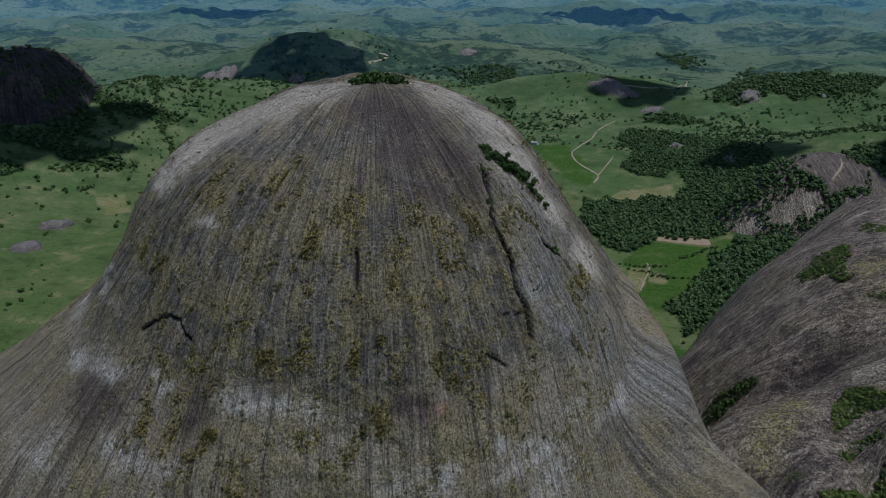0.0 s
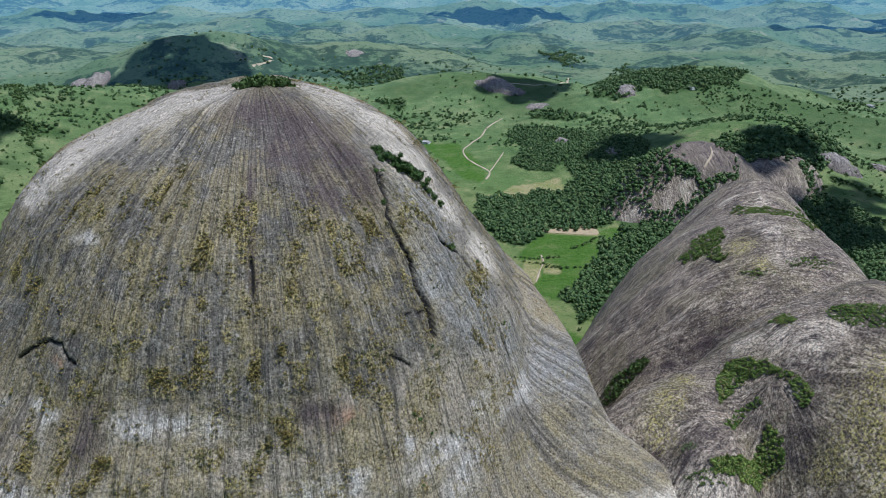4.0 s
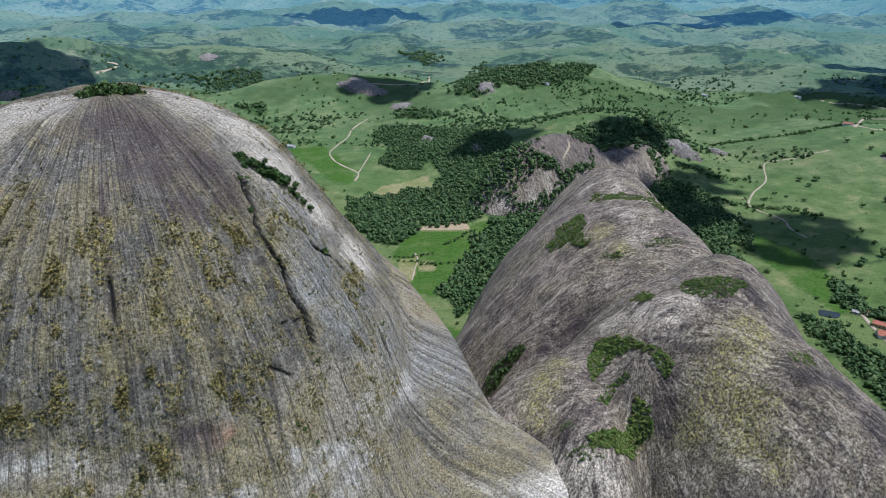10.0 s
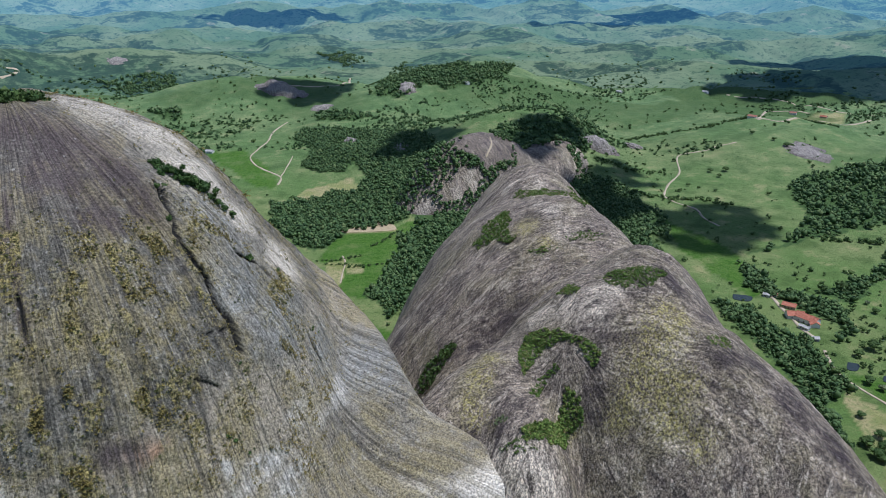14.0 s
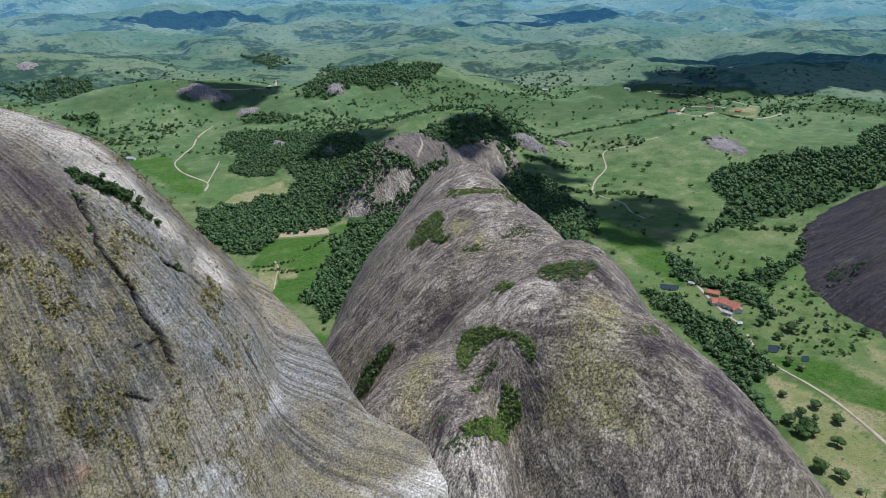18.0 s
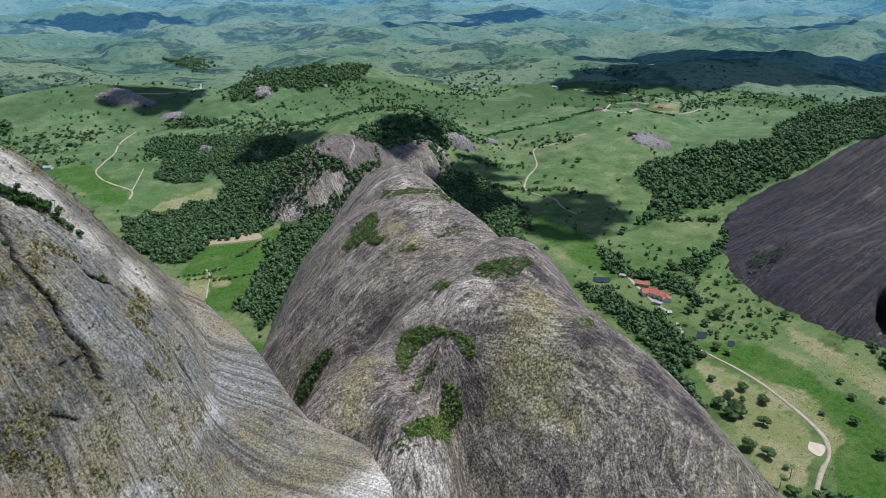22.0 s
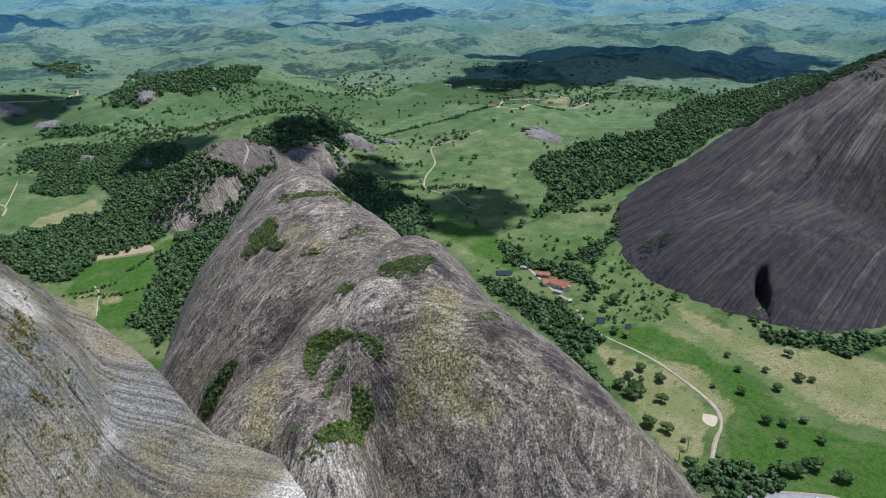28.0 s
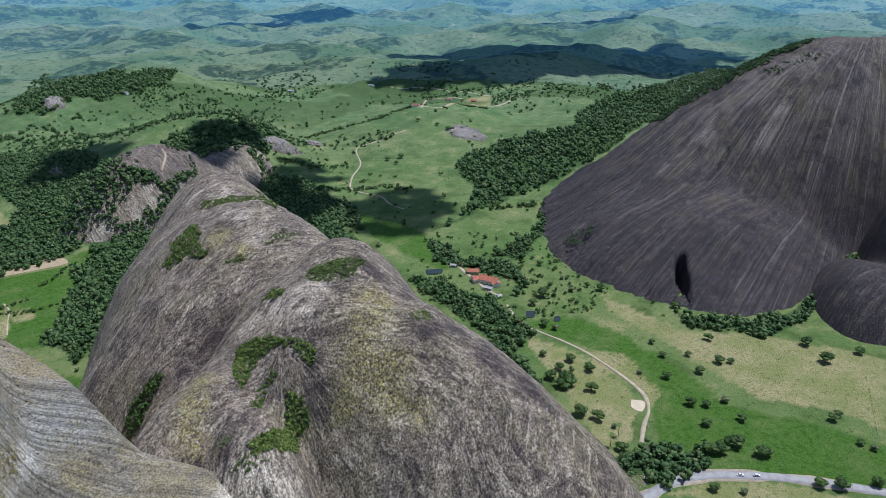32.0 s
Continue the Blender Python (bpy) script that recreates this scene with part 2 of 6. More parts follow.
# ---- materials
class Nodes:
    """Short ways to build a node material."""

    def __init__(self, name, rough=0.85, spec=0.25):
        self.mat = bpy.data.materials.new(name)
        self.mat.use_nodes = True
        self.n, self.l = self.mat.node_tree.nodes, self.mat.node_tree.links
        self.p = self.n["Principled BSDF"]
        self.p.inputs["Roughness"].default_value = rough
        self.p.inputs["Specular IOR Level"].default_value = spec

    def plug(self, socket, value):
        if isinstance(value, bpy.types.NodeSocket):
            self.l.new(value, socket)
        elif isinstance(value, (tuple, list)) and len(value) == 3 and socket.type == "RGBA":
            socket.default_value = (*value, 1)
        else:
            socket.default_value = value

    def attr(self, name):
        a = self.n.new("ShaderNodeAttribute")
        a.attribute_name = name
        return a.outputs["Vector"]

    def place(self):
        return self.n.new("ShaderNodeNewGeometry").outputs["Position"]

    def scaled(self, vec, s):
        v = self.n.new("ShaderNodeVectorMath")
        v.operation = "MULTIPLY"
        self.plug(v.inputs[0], vec)
        v.inputs[1].default_value = s
        return v.outputs[0]

    def split(self, vec):
        s = self.n.new("ShaderNodeSeparateXYZ")
        self.plug(s.inputs[0], vec)
        return s.outputs[0], s.outputs[1], s.outputs[2]

    def noise(self, vec, scale=1.0, detail=4, rough=0.55, warp=0.0):
        t = self.n.new("ShaderNodeTexNoise")
        self.plug(t.inputs["Vector"], vec)
        t.inputs["Scale"].default_value, t.inputs["Detail"].default_value = scale, detail
        t.inputs["Roughness"].default_value, t.inputs["Distortion"].default_value = rough, warp
        return t.outputs["Fac"]

    def cells(self, vec, scale=1.0):
        t = self.n.new("ShaderNodeTexVoronoi")
        self.plug(t.inputs["Vector"], vec)
        t.inputs["Scale"].default_value = scale
        return t.outputs["Distance"]

    def step(self, fac, a, b, lo=0.0, hi=1.0):
        m = self.n.new("ShaderNodeMapRange")
        m.interpolation_type = "SMOOTHSTEP"
        self.plug(m.inputs["Value"], fac)
        m.inputs["From Min"].default_value, m.inputs["From Max"].default_value = a, b
        m.inputs["To Min"].default_value, m.inputs["To Max"].default_value = lo, hi
        return m.outputs[0]

    def math(self, op, a, b=0.0):
        m = self.n.new("ShaderNodeMath")
        m.operation = op
        self.plug(m.inputs[0], a)
        self.plug(m.inputs[1], b)
        return m.outputs[0]

    def mix(self, fac, a, b, mode="MIX"):
        m = self.n.new("ShaderNodeMix")
        m.data_type, m.blend_type = "RGBA", mode
        self.plug(m.inputs["Factor"], fac)
        self.plug(m.inputs["A"], a)
        self.plug(m.inputs["B"], b)
        return m.outputs["Result"]

    def bump(self, height, strength, distance):
        b = self.n.new("ShaderNodeBump")
        b.inputs["Strength"].default_value, b.inputs["Distance"].default_value = strength, distance
        self.plug(b.inputs["Height"], height)
        self.l.new(b.outputs[0], self.p.inputs["Normal"])

    def island(self):
        return self.n.new("ShaderNodeNewGeometry").outputs["Random Per Island"]

    def done(self, color):
        self.plug(self.p.inputs["Base Color"], color)
        return self.mat


def rock_material(name, dark, mid, pale, purple, streak=(0.85, 0.03), dark_amount=0.5, pale_amount=0.5, lines=0.0, seams=0.5, strokes=0.4, violet=0.7, olive=0.3):
    """Weathered gneiss: rain streaks along the fall line, lichen crusts, pale scars, dark stains and painted shade."""
    k = Nodes(name, 0.82, 0.3)
    flow, pos = k.attr("flow"), k.place()
    lichen, dark_tone, scar = k.split(k.attr("dark_tone"))
    fine = k.noise(k.scaled(flow, (streak[0], streak[1], 0.0)), 1.0, 6, 0.68, 0.5)
    dash = k.noise(k.scaled(flow, (streak[0] * 1.7, streak[1] * 5, 0.0)), 1.0, 5, 0.7, 0.6)
    broad = k.noise(k.scaled(flow, (streak[0] * 0.2, streak[1] * 0.4, 0.0)), 1.0, 5, 0.6, 0.4)
    seam = k.noise(k.scaled(flow, (streak[0] * 0.3, streak[1] * 0.35, 0.0)), 1.0, 3, 0.6, 0.8)
    blotch = k.noise(pos, 0.07, 6, 0.65)
    patch = k.noise(pos, 0.35, 6, 0.7)
    grain = k.noise(k.scaled(pos, (1, 1, 0.7)), 1.1, 6, 0.78)
    tone = k.math("ADD", k.math("MULTIPLY", fine, 0.5), k.math("ADD", k.math("MULTIPLY", patch, 0.3), k.math("MULTIPLY", blotch, 0.2)))
    c = k.mix(k.step(tone, 0.4, 0.57), dark, mid)
    c = k.mix(k.math("MULTIPLY", k.step(broad, 0.47 + 0.12 * (1 - pale_amount), 0.68), k.step(fine, 0.4, 0.58)), c, pale)
    c = k.mix(k.math("MULTIPLY", k.step(broad, 0.5 - 0.14 * (1 - dark_amount), 0.32), 0.75), c, dark)
    weather = k.noise(k.scaled(pos, (1, 1, 0.6)), 0.03, 7, 0.68, 0.5)
    c = k.mix(k.math("MULTIPLY", k.step(weather, 0.46, 0.6), olive), c, k.mix(fine, (0.1, 0.088, 0.04), (0.3, 0.262, 0.135)))
    c = k.mix(k.math("MULTIPLY", k.step(weather, 0.47, 0.36), 0.5 * violet), c, purple)
    c = k.mix(k.math("MULTIPLY", k.step(blotch, 0.49, 0.59), violet), c, purple)
    c = k.mix(k.math("MULTIPLY", k.step(dash, 0.53, 0.62), strokes), c, pale)
    c = k.mix(k.math("MULTIPLY", k.step(patch, 0.58, 0.7), 0.4), c, pale)
    # dark stains, and the shade painted on the ridge hollow and the knob
    c = k.mix(k.math("MULTIPLY", dark_tone, k.step(fine, 0.68, 0.4, 0.5, 1.0)), c, purple)
    c = k.mix(k.math("MULTIPLY", scar, k.step(k.math("ADD", k.math("MULTIPLY", fine, 0.7), k.math("MULTIPLY", patch, 0.3)), 0.4, 0.54)), c, pale)
    crust = k.math("MULTIPLY", lichen, k.step(k.noise(pos, 0.8, 6, 0.75), 0.44, 0.58))
    c = k.mix(k.math("MULTIPLY", crust, 0.9), c, (0.42, 0.37, 0.13))
    split_line = k.step(k.math("ABSOLUTE", k.math("SUBTRACT", seam, 0.5)), 0.022, 0.004)
    c = k.mix(k.math("MULTIPLY", split_line, seams), c, (0.03, 0.028, 0.028))
    if lines:
        thread = k.noise(k.scaled(flow, (0.4, 0.004, 0.0)), 1.0, 3, 0.6, 0.2)
        c = k.mix(k.math("MULTIPLY", k.step(thread, 0.62, 0.72), k.math("MULTIPLY", lines, k.step(dash, 0.3, 0.6))), c, pale)
    crack, _, _ = k.split(k.attr("crack"))
    # dark soil and the shade inside cracks, both put into the colour
    c = k.mix(crack, c, (0.018, 0.017, 0.016))
    c = k.mix(1.0, c, k.mix(k.step(grain, 0.4, 0.6), (0.4, 0.39, 0.38), (1.68, 1.68, 1.66)), "MULTIPLY")
    spots = k.cells(pos, 0.6)
    c = k.mix(k.math("MULTIPLY", k.step(spots, 0.25, 0.12), k.step(patch, 0.48, 0.62)), c, (0.4, 0.385, 0.34))
    # dark dots for pits, put into the colour without any relief
    pits = k.cells(k.scaled(pos, (1, 1, 0.6)), 0.4)
    c = k.mix(k.math("MULTIPLY", k.step(pits, 0.2, 0.1), k.step(blotch, 0.56, 0.42, 0.0, 0.8)), c, (0.035, 0.035, 0.033))
    h = k.math("ADD", k.math("MULTIPLY", fine, 0.8), k.math("ADD", k.math("MULTIPLY", grain, 0.7), k.math("MULTIPLY", patch, 1.0)))
    k.bump(h, 1.0, 1.6)
    return k.done(c)


def face_material():
    """The great face: grey-brown gneiss with rain streaks, joints, lichen, smooth bare cap and pale scars."""
    k = Nodes("gneiss_face", 0.85, 0.25)
    flow, pos = k.attr("flow"), k.place()
    lichen, dark_tone, scar = k.split(k.attr("dark_tone"))
    cap, sheet, rust = k.split(k.attr("bare"))
    crack, rough_zone, low = k.split(k.attr("crack"))
    hair = k.noise(k.scaled(flow, (1.5, 0.05, 0.0)), 1.0, 5, 0.65, 0.3)
    fine = k.noise(k.scaled(flow, (0.5, 0.022, 0.0)), 1.0, 6, 0.66, 0.4)
    dash = k.noise(k.scaled(flow, (0.75, 0.075, 0.0)), 1.0, 5, 0.62, 0.5)
    band = k.noise(k.scaled(flow, (0.13, 0.008, 0.0)), 1.0, 4, 0.6, 0.4)
    seam = k.noise(k.scaled(flow, (0.16, 0.006, 0.0)), 1.0, 3, 0.55, 0.5)
    blotch = k.noise(pos, 0.06, 6, 0.68)
    mottle = k.noise(k.scaled(pos, (1, 1, 0.75)), 0.32, 7, 0.74)
    grain = k.noise(pos, 1.3, 5, 0.75)
    c = k.mix(k.step(fine, 0.36, 0.64), (0.095, 0.084, 0.066), (0.29, 0.258, 0.195))
    c = k.mix(k.step(blotch, 0.4, 0.6, 0.0, 0.6), c, (0.13, 0.128, 0.108))
    c = k.mix(k.step(band, 0.52, 0.64, 0.0, 0.6), c, (0.27, 0.245, 0.19))
    c = k.mix(k.step(band, 0.47, 0.34, 0.0, 0.7), c, (0.07, 0.063, 0.056))
    c = k.mix(k.step(dash, 0.54, 0.64, 0.0, 0.55), c, (0.42, 0.38, 0.3))
    c = k.mix(k.step(dash, 0.45, 0.36, 0.0, 0.6), c, (0.07, 0.062, 0.052))
    c = k.mix(k.step(mottle, 0.53, 0.64, 0.0, 0.5), c, (0.38, 0.36, 0.3))
    c = k.mix(k.step(mottle, 0.46, 0.36, 0.0, 0.7), c, (0.05, 0.046, 0.038))
    c = k.mix(k.math("MULTIPLY", low, k.step(fine, 0.36, 0.54, 0.25, 0.75)), c, (0.46, 0.395, 0.29))
    ochre = k.math("MULTIPLY", k.step(blotch, 0.56, 0.46), k.step(fine, 0.4, 0.6, 0.15, 0.6))
    c = k.mix(ochre, c, (0.3, 0.25, 0.115))
    c = k.mix(k.math("MULTIPLY", dark_tone, k.step(fine, 0.72, 0.4, 0.6, 0.97)), c, k.mix(k.step(hair, 0.35, 0.65), (0.06, 0.046, 0.046), (0.135, 0.106, 0.1)))
    c = k.mix(k.math("MULTIPLY", cap, k.step(fine, 0.3, 0.5, 0.5, 0.97)), c, k.mix(k.step(hair, 0.35, 0.65), (0.36, 0.32, 0.255), (0.63, 0.57, 0.47)))
    c = k.mix(k.math("MULTIPLY", sheet, k.step(mottle, 0.38, 0.56, 0.35, 0.9)), c, k.mix(k.step(fine, 0.4, 0.62), (0.17, 0.173, 0.158), (0.43, 0.42, 0.385)))
    c = k.mix(k.math("MULTIPLY", scar, k.step(k.math("ADD", k.math("MULTIPLY", fine, 0.55), k.math("MULTIPLY", mottle, 0.45)), 0.4, 0.52)), c, k.mix(k.step(hair, 0.35, 0.65), (0.45, 0.42, 0.36), (0.72, 0.68, 0.61)))
    c = k.mix(k.math("MULTIPLY", rust, k.step(fine, 0.42, 0.56)), c, (0.42, 0.27, 0.17))
    crust = k.math("MULTIPLY", lichen, k.step(k.noise(pos, 0.6, 5, 0.72), 0.43, 0.54))
    c = k.mix(k.math("MULTIPLY", crust, 0.85), c, k.mix(k.step(grain, 0.4, 0.6), (0.15, 0.125, 0.04), (0.36, 0.3, 0.1)))
    joint = k.step(k.math("ABSOLUTE", k.math("SUBTRACT", seam, 0.5)), 0.016, 0.003)
    c = k.mix(k.math("MULTIPLY", joint, k.step(low, 0.0, 1.0, 0.15, 0.5)), c, (0.05, 0.044, 0.038))
    # near black in the cracks: soil, with their shade painted in
    c = k.mix(crack, c, (0.02, 0.019, 0.018))
    c = k.mix(1.0, c, k.mix(k.step(grain, 0.32, 0.68), (0.42, 0.42, 0.41), (1.66, 1.66, 1.65)), "MULTIPLY")
    # dark dots paint the shade of small pockets; colour only
    pits = k.cells(k.scaled(pos, (1, 1, 0.7)), 0.42)
    c = k.mix(k.math("MULTIPLY", k.math("MULTIPLY", rough_zone, k.step(pits, 0.24, 0.12)), k.step(mottle, 0.52, 0.44, 0.0, 0.85)), c, (0.035, 0.034, 0.028))
    flakes = k.cells(pos, 0.33)
    c = k.mix(k.math("MULTIPLY", k.step(flakes, 0.2, 0.1), k.step(mottle, 0.5, 0.6, 0.0, 0.75)), c, (0.47, 0.45, 0.4))
    h = k.math("ADD", k.math("MULTIPLY", fine, 0.9), k.math("ADD", k.math("MULTIPLY", grain, 0.25), k.math("MULTIPLY", k.math("MULTIPLY", mottle, rough_zone), 1.5)))
    k.bump(h, 1.0, 1.4)
    return k.done(c)


ROCK = face_material()
ROCK_RIDGE = rock_material("gneiss_ridge", (0.095, 0.076, 0.067), (0.4, 0.332, 0.25), (0.64, 0.56, 0.45), (0.062, 0.048, 0.05), (0.5, 0.075), 0.45, 0.45, 0.0, 0.45, 0.55, 0.55, 0.45)
ROCK_DARK = rock_material("gneiss_dark", (0.035, 0.03, 0.033), (0.105, 0.089, 0.084), (0.3, 0.262, 0.225), (0.032, 0.027, 0.033), (0.3, 0.022), 0.6, 0.28, 0.5, 0.7, 0.18)


def ground_material():
    k = Nodes("pasture", 0.95, 0.1)
    pos = k.place()
    scrub, lush, dry = k.split(k.attr("cover"))
    haze_tint, _, _ = k.split(k.attr("haze_tint"))
    big, mid, small = k.noise(pos, 0.006, 6, 0.62), k.noise(pos, 0.028, 7, 0.66), k.noise(pos, 0.2, 6, 0.72)
    fine = k.noise(pos, 0.9, 4, 0.7)
    c = k.mix(k.step(big, 0.38, 0.62), (0.112, 0.186, 0.05), (0.178, 0.225, 0.08))
    c = k.mix(k.step(mid, 0.5, 0.64, 0.0, 0.75), c, (0.07, 0.115, 0.03))
    c = k.mix(k.step(mid, 0.47, 0.32, 0.0, 0.8), c, (0.3, 0.285, 0.13))
    # distance haze mixed into the pasture colour as a greyer green
    c = k.mix(k.math("MULTIPLY", haze_tint, 0.6), c, k.mix(k.step(mid, 0.36, 0.62), (0.162, 0.24, 0.115), (0.098, 0.168, 0.084)))
    c = k.mix(k.math("MULTIPLY", lush, k.step(mid, 0.3, 0.58, 0.6, 1.0)), c, k.mix(k.step(small, 0.38, 0.62), (0.046, 0.115, 0.014), (0.095, 0.18, 0.03)))
    c = k.mix(k.math("MULTIPLY", dry, k.step(small, 0.36, 0.56, 0.4, 1.0)), c, k.mix(k.step(mid, 0.38, 0.62), (0.24, 0.255, 0.09), (0.38, 0.335, 0.17)))
    c = k.mix(scrub, c, k.mix(k.step(small, 0.35, 0.65), (0.04, 0.08, 0.027), (0.085, 0.14, 0.045)))
    c = k.mix(k.math("MULTIPLY", k.step(small, 0.555, 0.66), 0.75), c, (0.038, 0.075, 0.022))
    c = k.mix(1.0, c, k.mix(fine, (0.45, 0.45, 0.45), (1.55, 1.55, 1.55)), "MULTIPLY")
    k.bump(k.math("ADD", k.math("MULTIPLY", small, 2.0), fine), 0.9, 1.2)
    return k.done(c)


def far_material(glow):
    """The far hills, with the blue haze of distance put into colour and emission."""
    k = Nodes("far_hills", 0.95, 0.0)
    pos = k.place()
    woods, _, _ = k.split(k.attr("cover"))
    rough = k.noise(pos, 0.011, 7, 0.7)
    open_land = k.noise(pos, 0.0025, 6, 0.65)
    c = k.mix(k.step(open_land, 0.38, 0.6), (0.1, 0.162, 0.085), (0.162, 0.212, 0.12))
    c = k.mix(k.math("MULTIPLY", k.step(k.math("ADD", woods, k.math("MULTIPLY", k.math("SUBTRACT", k.noise(pos, 0.02, 8, 0.75), 0.5), 4.5)), 0.55, 1.2), 0.9), c, k.mix(k.noise(pos, 0.06, 4, 0.7), (0.015, 0.036, 0.03), (0.05, 0.085, 0.055)))
    c = k.mix(k.step(k.noise(pos, 0.0085, 7, 0.7), 0.6, 0.66, 0.0, 0.5), c, (0.3, 0.29, 0.2))
    c = k.mix(k.step(k.noise(pos, 0.05, 6, 0.8), 0.52, 0.6, 0.0, 0.75), c, (0.035, 0.072, 0.045))
    # blue emission stands in for haze; the hills are no light source
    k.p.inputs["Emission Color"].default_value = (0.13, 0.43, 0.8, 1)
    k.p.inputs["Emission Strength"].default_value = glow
    k.bump(rough, 0.7, 8.0)
    return k.done(c)


def leaf_material(name, a, b, c3=None, through=0.25):
    k = Nodes(name, 0.7, 0.2)
    isl = k.island()
    info = k.n.new("ShaderNodeObjectInfo").outputs["Random"]
    c = k.mix(k.step(isl, 0.0, 1.0), a, b)
    if c3:
        c = k.mix(k.step(isl, 0.86, 0.92), c, c3)
    c = k.mix(1.0, c, k.mix(info, (0.8, 0.85, 0.8), (1.2, 1.1, 1.1)), "MULTIPLY")
    c = k.mix(1.0, c, k.mix(k.noise(k.place(), 0.9, 4, 0.7), (0.5, 0.5, 0.5), (1.45, 1.45, 1.45)), "MULTIPLY")
    return k.done(c)


def simple(name, a, b, scale=1.0, rough=0.8, metal=0.0, bump=0.0):
    """Two tones mottled at two scales."""
    k = Nodes(name, rough, 0.35)
    k.p.inputs["Metallic"].default_value = metal
    pos = k.place()
    n1, n2 = k.noise(pos, scale, 5, 0.6), k.noise(pos, scale * 7, 4, 0.7)
    c = k.mix(k.step(n1, 0.35, 0.65), a, b)
    c = k.mix(1.0, c, k.mix(n2, (0.8, 0.8, 0.8), (1.15, 1.15, 1.15)), "MULTIPLY")
    if bump:
        k.bump(n2, 0.6, bump)
    return k.done(c)


GRASS = ground_material()
FOREST = leaf_material("forest_leaves", (0.04, 0.086, 0.03), (0.08, 0.142, 0.046), (0.11, 0.165, 0.06))
TREE_LEAF = leaf_material("tree_leaves", (0.036, 0.076, 0.02), (0.09, 0.148, 0.04))
SHRUB_LEAF = leaf_material("shrub_leaves", (0.075, 0.14, 0.03), (0.18, 0.265, 0.058), (0.24, 0.21, 0.09))
TUFT_LEAF = leaf_material("bromeliad_leaves", (0.13, 0.12, 0.035), (0.32, 0.275, 0.085), (0.09, 0.095, 0.04))
CUSHION = leaf_material("cushion_leaves", (0.045, 0.06, 0.025), (0.17, 0.165, 0.05), (0.2, 0.17, 0.08))
PALE_LEAF = leaf_material("grey_leaves", (0.1, 0.14, 0.07), (0.17, 0.21, 0.1))
BARK = simple("bark", (0.1, 0.08, 0.06), (0.17, 0.14, 0.11), 1.5)
ASPHALT = simple("worn_asphalt", (0.3, 0.29, 0.28), (0.38, 0.37, 0.355), 0.25, 0.9)
DIRT = simple("sandy_dirt", (0.36, 0.3, 0.2), (0.48, 0.4, 0.29), 0.15, 0.95)
TILLED = simple("tilled_soil", (0.34, 0.27, 0.16), (0.42, 0.34, 0.21), 0.3, 0.95)
SAND = simple("pale_sand", (0.52, 0.44, 0.3), (0.6, 0.5, 0.36), 0.2, 0.95)
TILE = simple("clay_tiles", (0.36, 0.12, 0.07), (0.48, 0.19, 0.12), 0.6, 0.8, 0.0, 0.1)
TILE_OLD = simple("old_clay_tiles", (0.3, 0.13, 0.09), (0.42, 0.2, 0.14), 0.5, 0.85, 0.0, 0.1)
WHITEWASH = simple("whitewash", (0.68, 0.66, 0.6), (0.8, 0.78, 0.74), 0.4, 0.85)
PLASTER = simple("ochre_plaster", (0.45, 0.36, 0.25), (0.56, 0.46, 0.33), 0.4, 0.9)
WOOD = simple("brown_wood", (0.1, 0.06, 0.035), (0.16, 0.1, 0.06), 1.0, 0.7)
WINDOW_GLASS = simple("window_glass", (0.03, 0.035, 0.04), (0.05, 0.055, 0.06), 0.5, 0.1)
CONCRETE = simple("concrete", (0.4, 0.39, 0.37), (0.52, 0.5, 0.47), 0.3, 0.9)
CAR_PAINT = simple("white_car_paint", (0.78, 0.78, 0.78), (0.82, 0.82, 0.82), 0.5, 0.25)
RUBBER = simple("tyre_rubber", (0.02, 0.02, 0.02), (0.03, 0.03, 0.03), 3.0, 0.9)
CLOUD = simple("cloud", (0.85, 0.86, 0.88), (0.9, 0.9, 0.9), 0.002, 1.0)
SCRAP = simple("rubble", (0.22, 0.17, 0.12), (0.36, 0.29, 0.22), 0.4, 0.9)
DRY_ROCK = rock_material("outcrop", (0.1, 0.09, 0.085), (0.24, 0.215, 0.195), (0.42, 0.39, 0.35), (0.13, 0.11, 0.105), (0.5, 0.1), 0.4, 0.6)


def water_material():
    k = Nodes("pond_water", 0.12, 0.3)
    k.bump(k.noise(k.place(), 1.2, 3, 0.5), 0.05, 0.2)
    return k.done(k.mix(k.noise(k.place(), 0.2, 3, 0.5), (0.02, 0.03, 0.03), (0.04, 0.05, 0.045)))


WATER = water_material()


# ---- building helpers
def grid_object(name, x, y, z, mat, closed=False, keep=None, extra=None):
    """One smooth mesh from arrays of points; closed joins the last column to the first."""
    rows, cols = x.shape
    idx = np.arange(rows * cols).reshape(rows, cols)
    nxt = np.roll(idx, -1, 1) if closed else idx[:, 1:]
    cur = idx if closed else idx[:, :-1]
    quads = np.stack([cur[:-1], cur[1:], nxt[1:], nxt[:-1]], -1).reshape(-1, 4)
    used = np.arange(rows * cols)
    if keep is not None:
        quads = quads[keep.ravel()[quads].any(1)]
        used = np.unique(quads)
        remap = np.full(rows * cols, -1)
        remap[used] = np.arange(len(used))
        quads = remap[quads]
    ob = raw_object(name, np.stack([x, y, z], -1).reshape(-1, 3)[used], quads, mat, True)
    for key, val in (extra or {}).items():
        a = ob.data.attributes.new(key, "FLOAT_VECTOR", "POINT")
        a.data.foreach_set("vector", np.stack([v + 0 * x for v in val], -1).reshape(-1, 3)[used].astype(np.float32).ravel())
    return ob


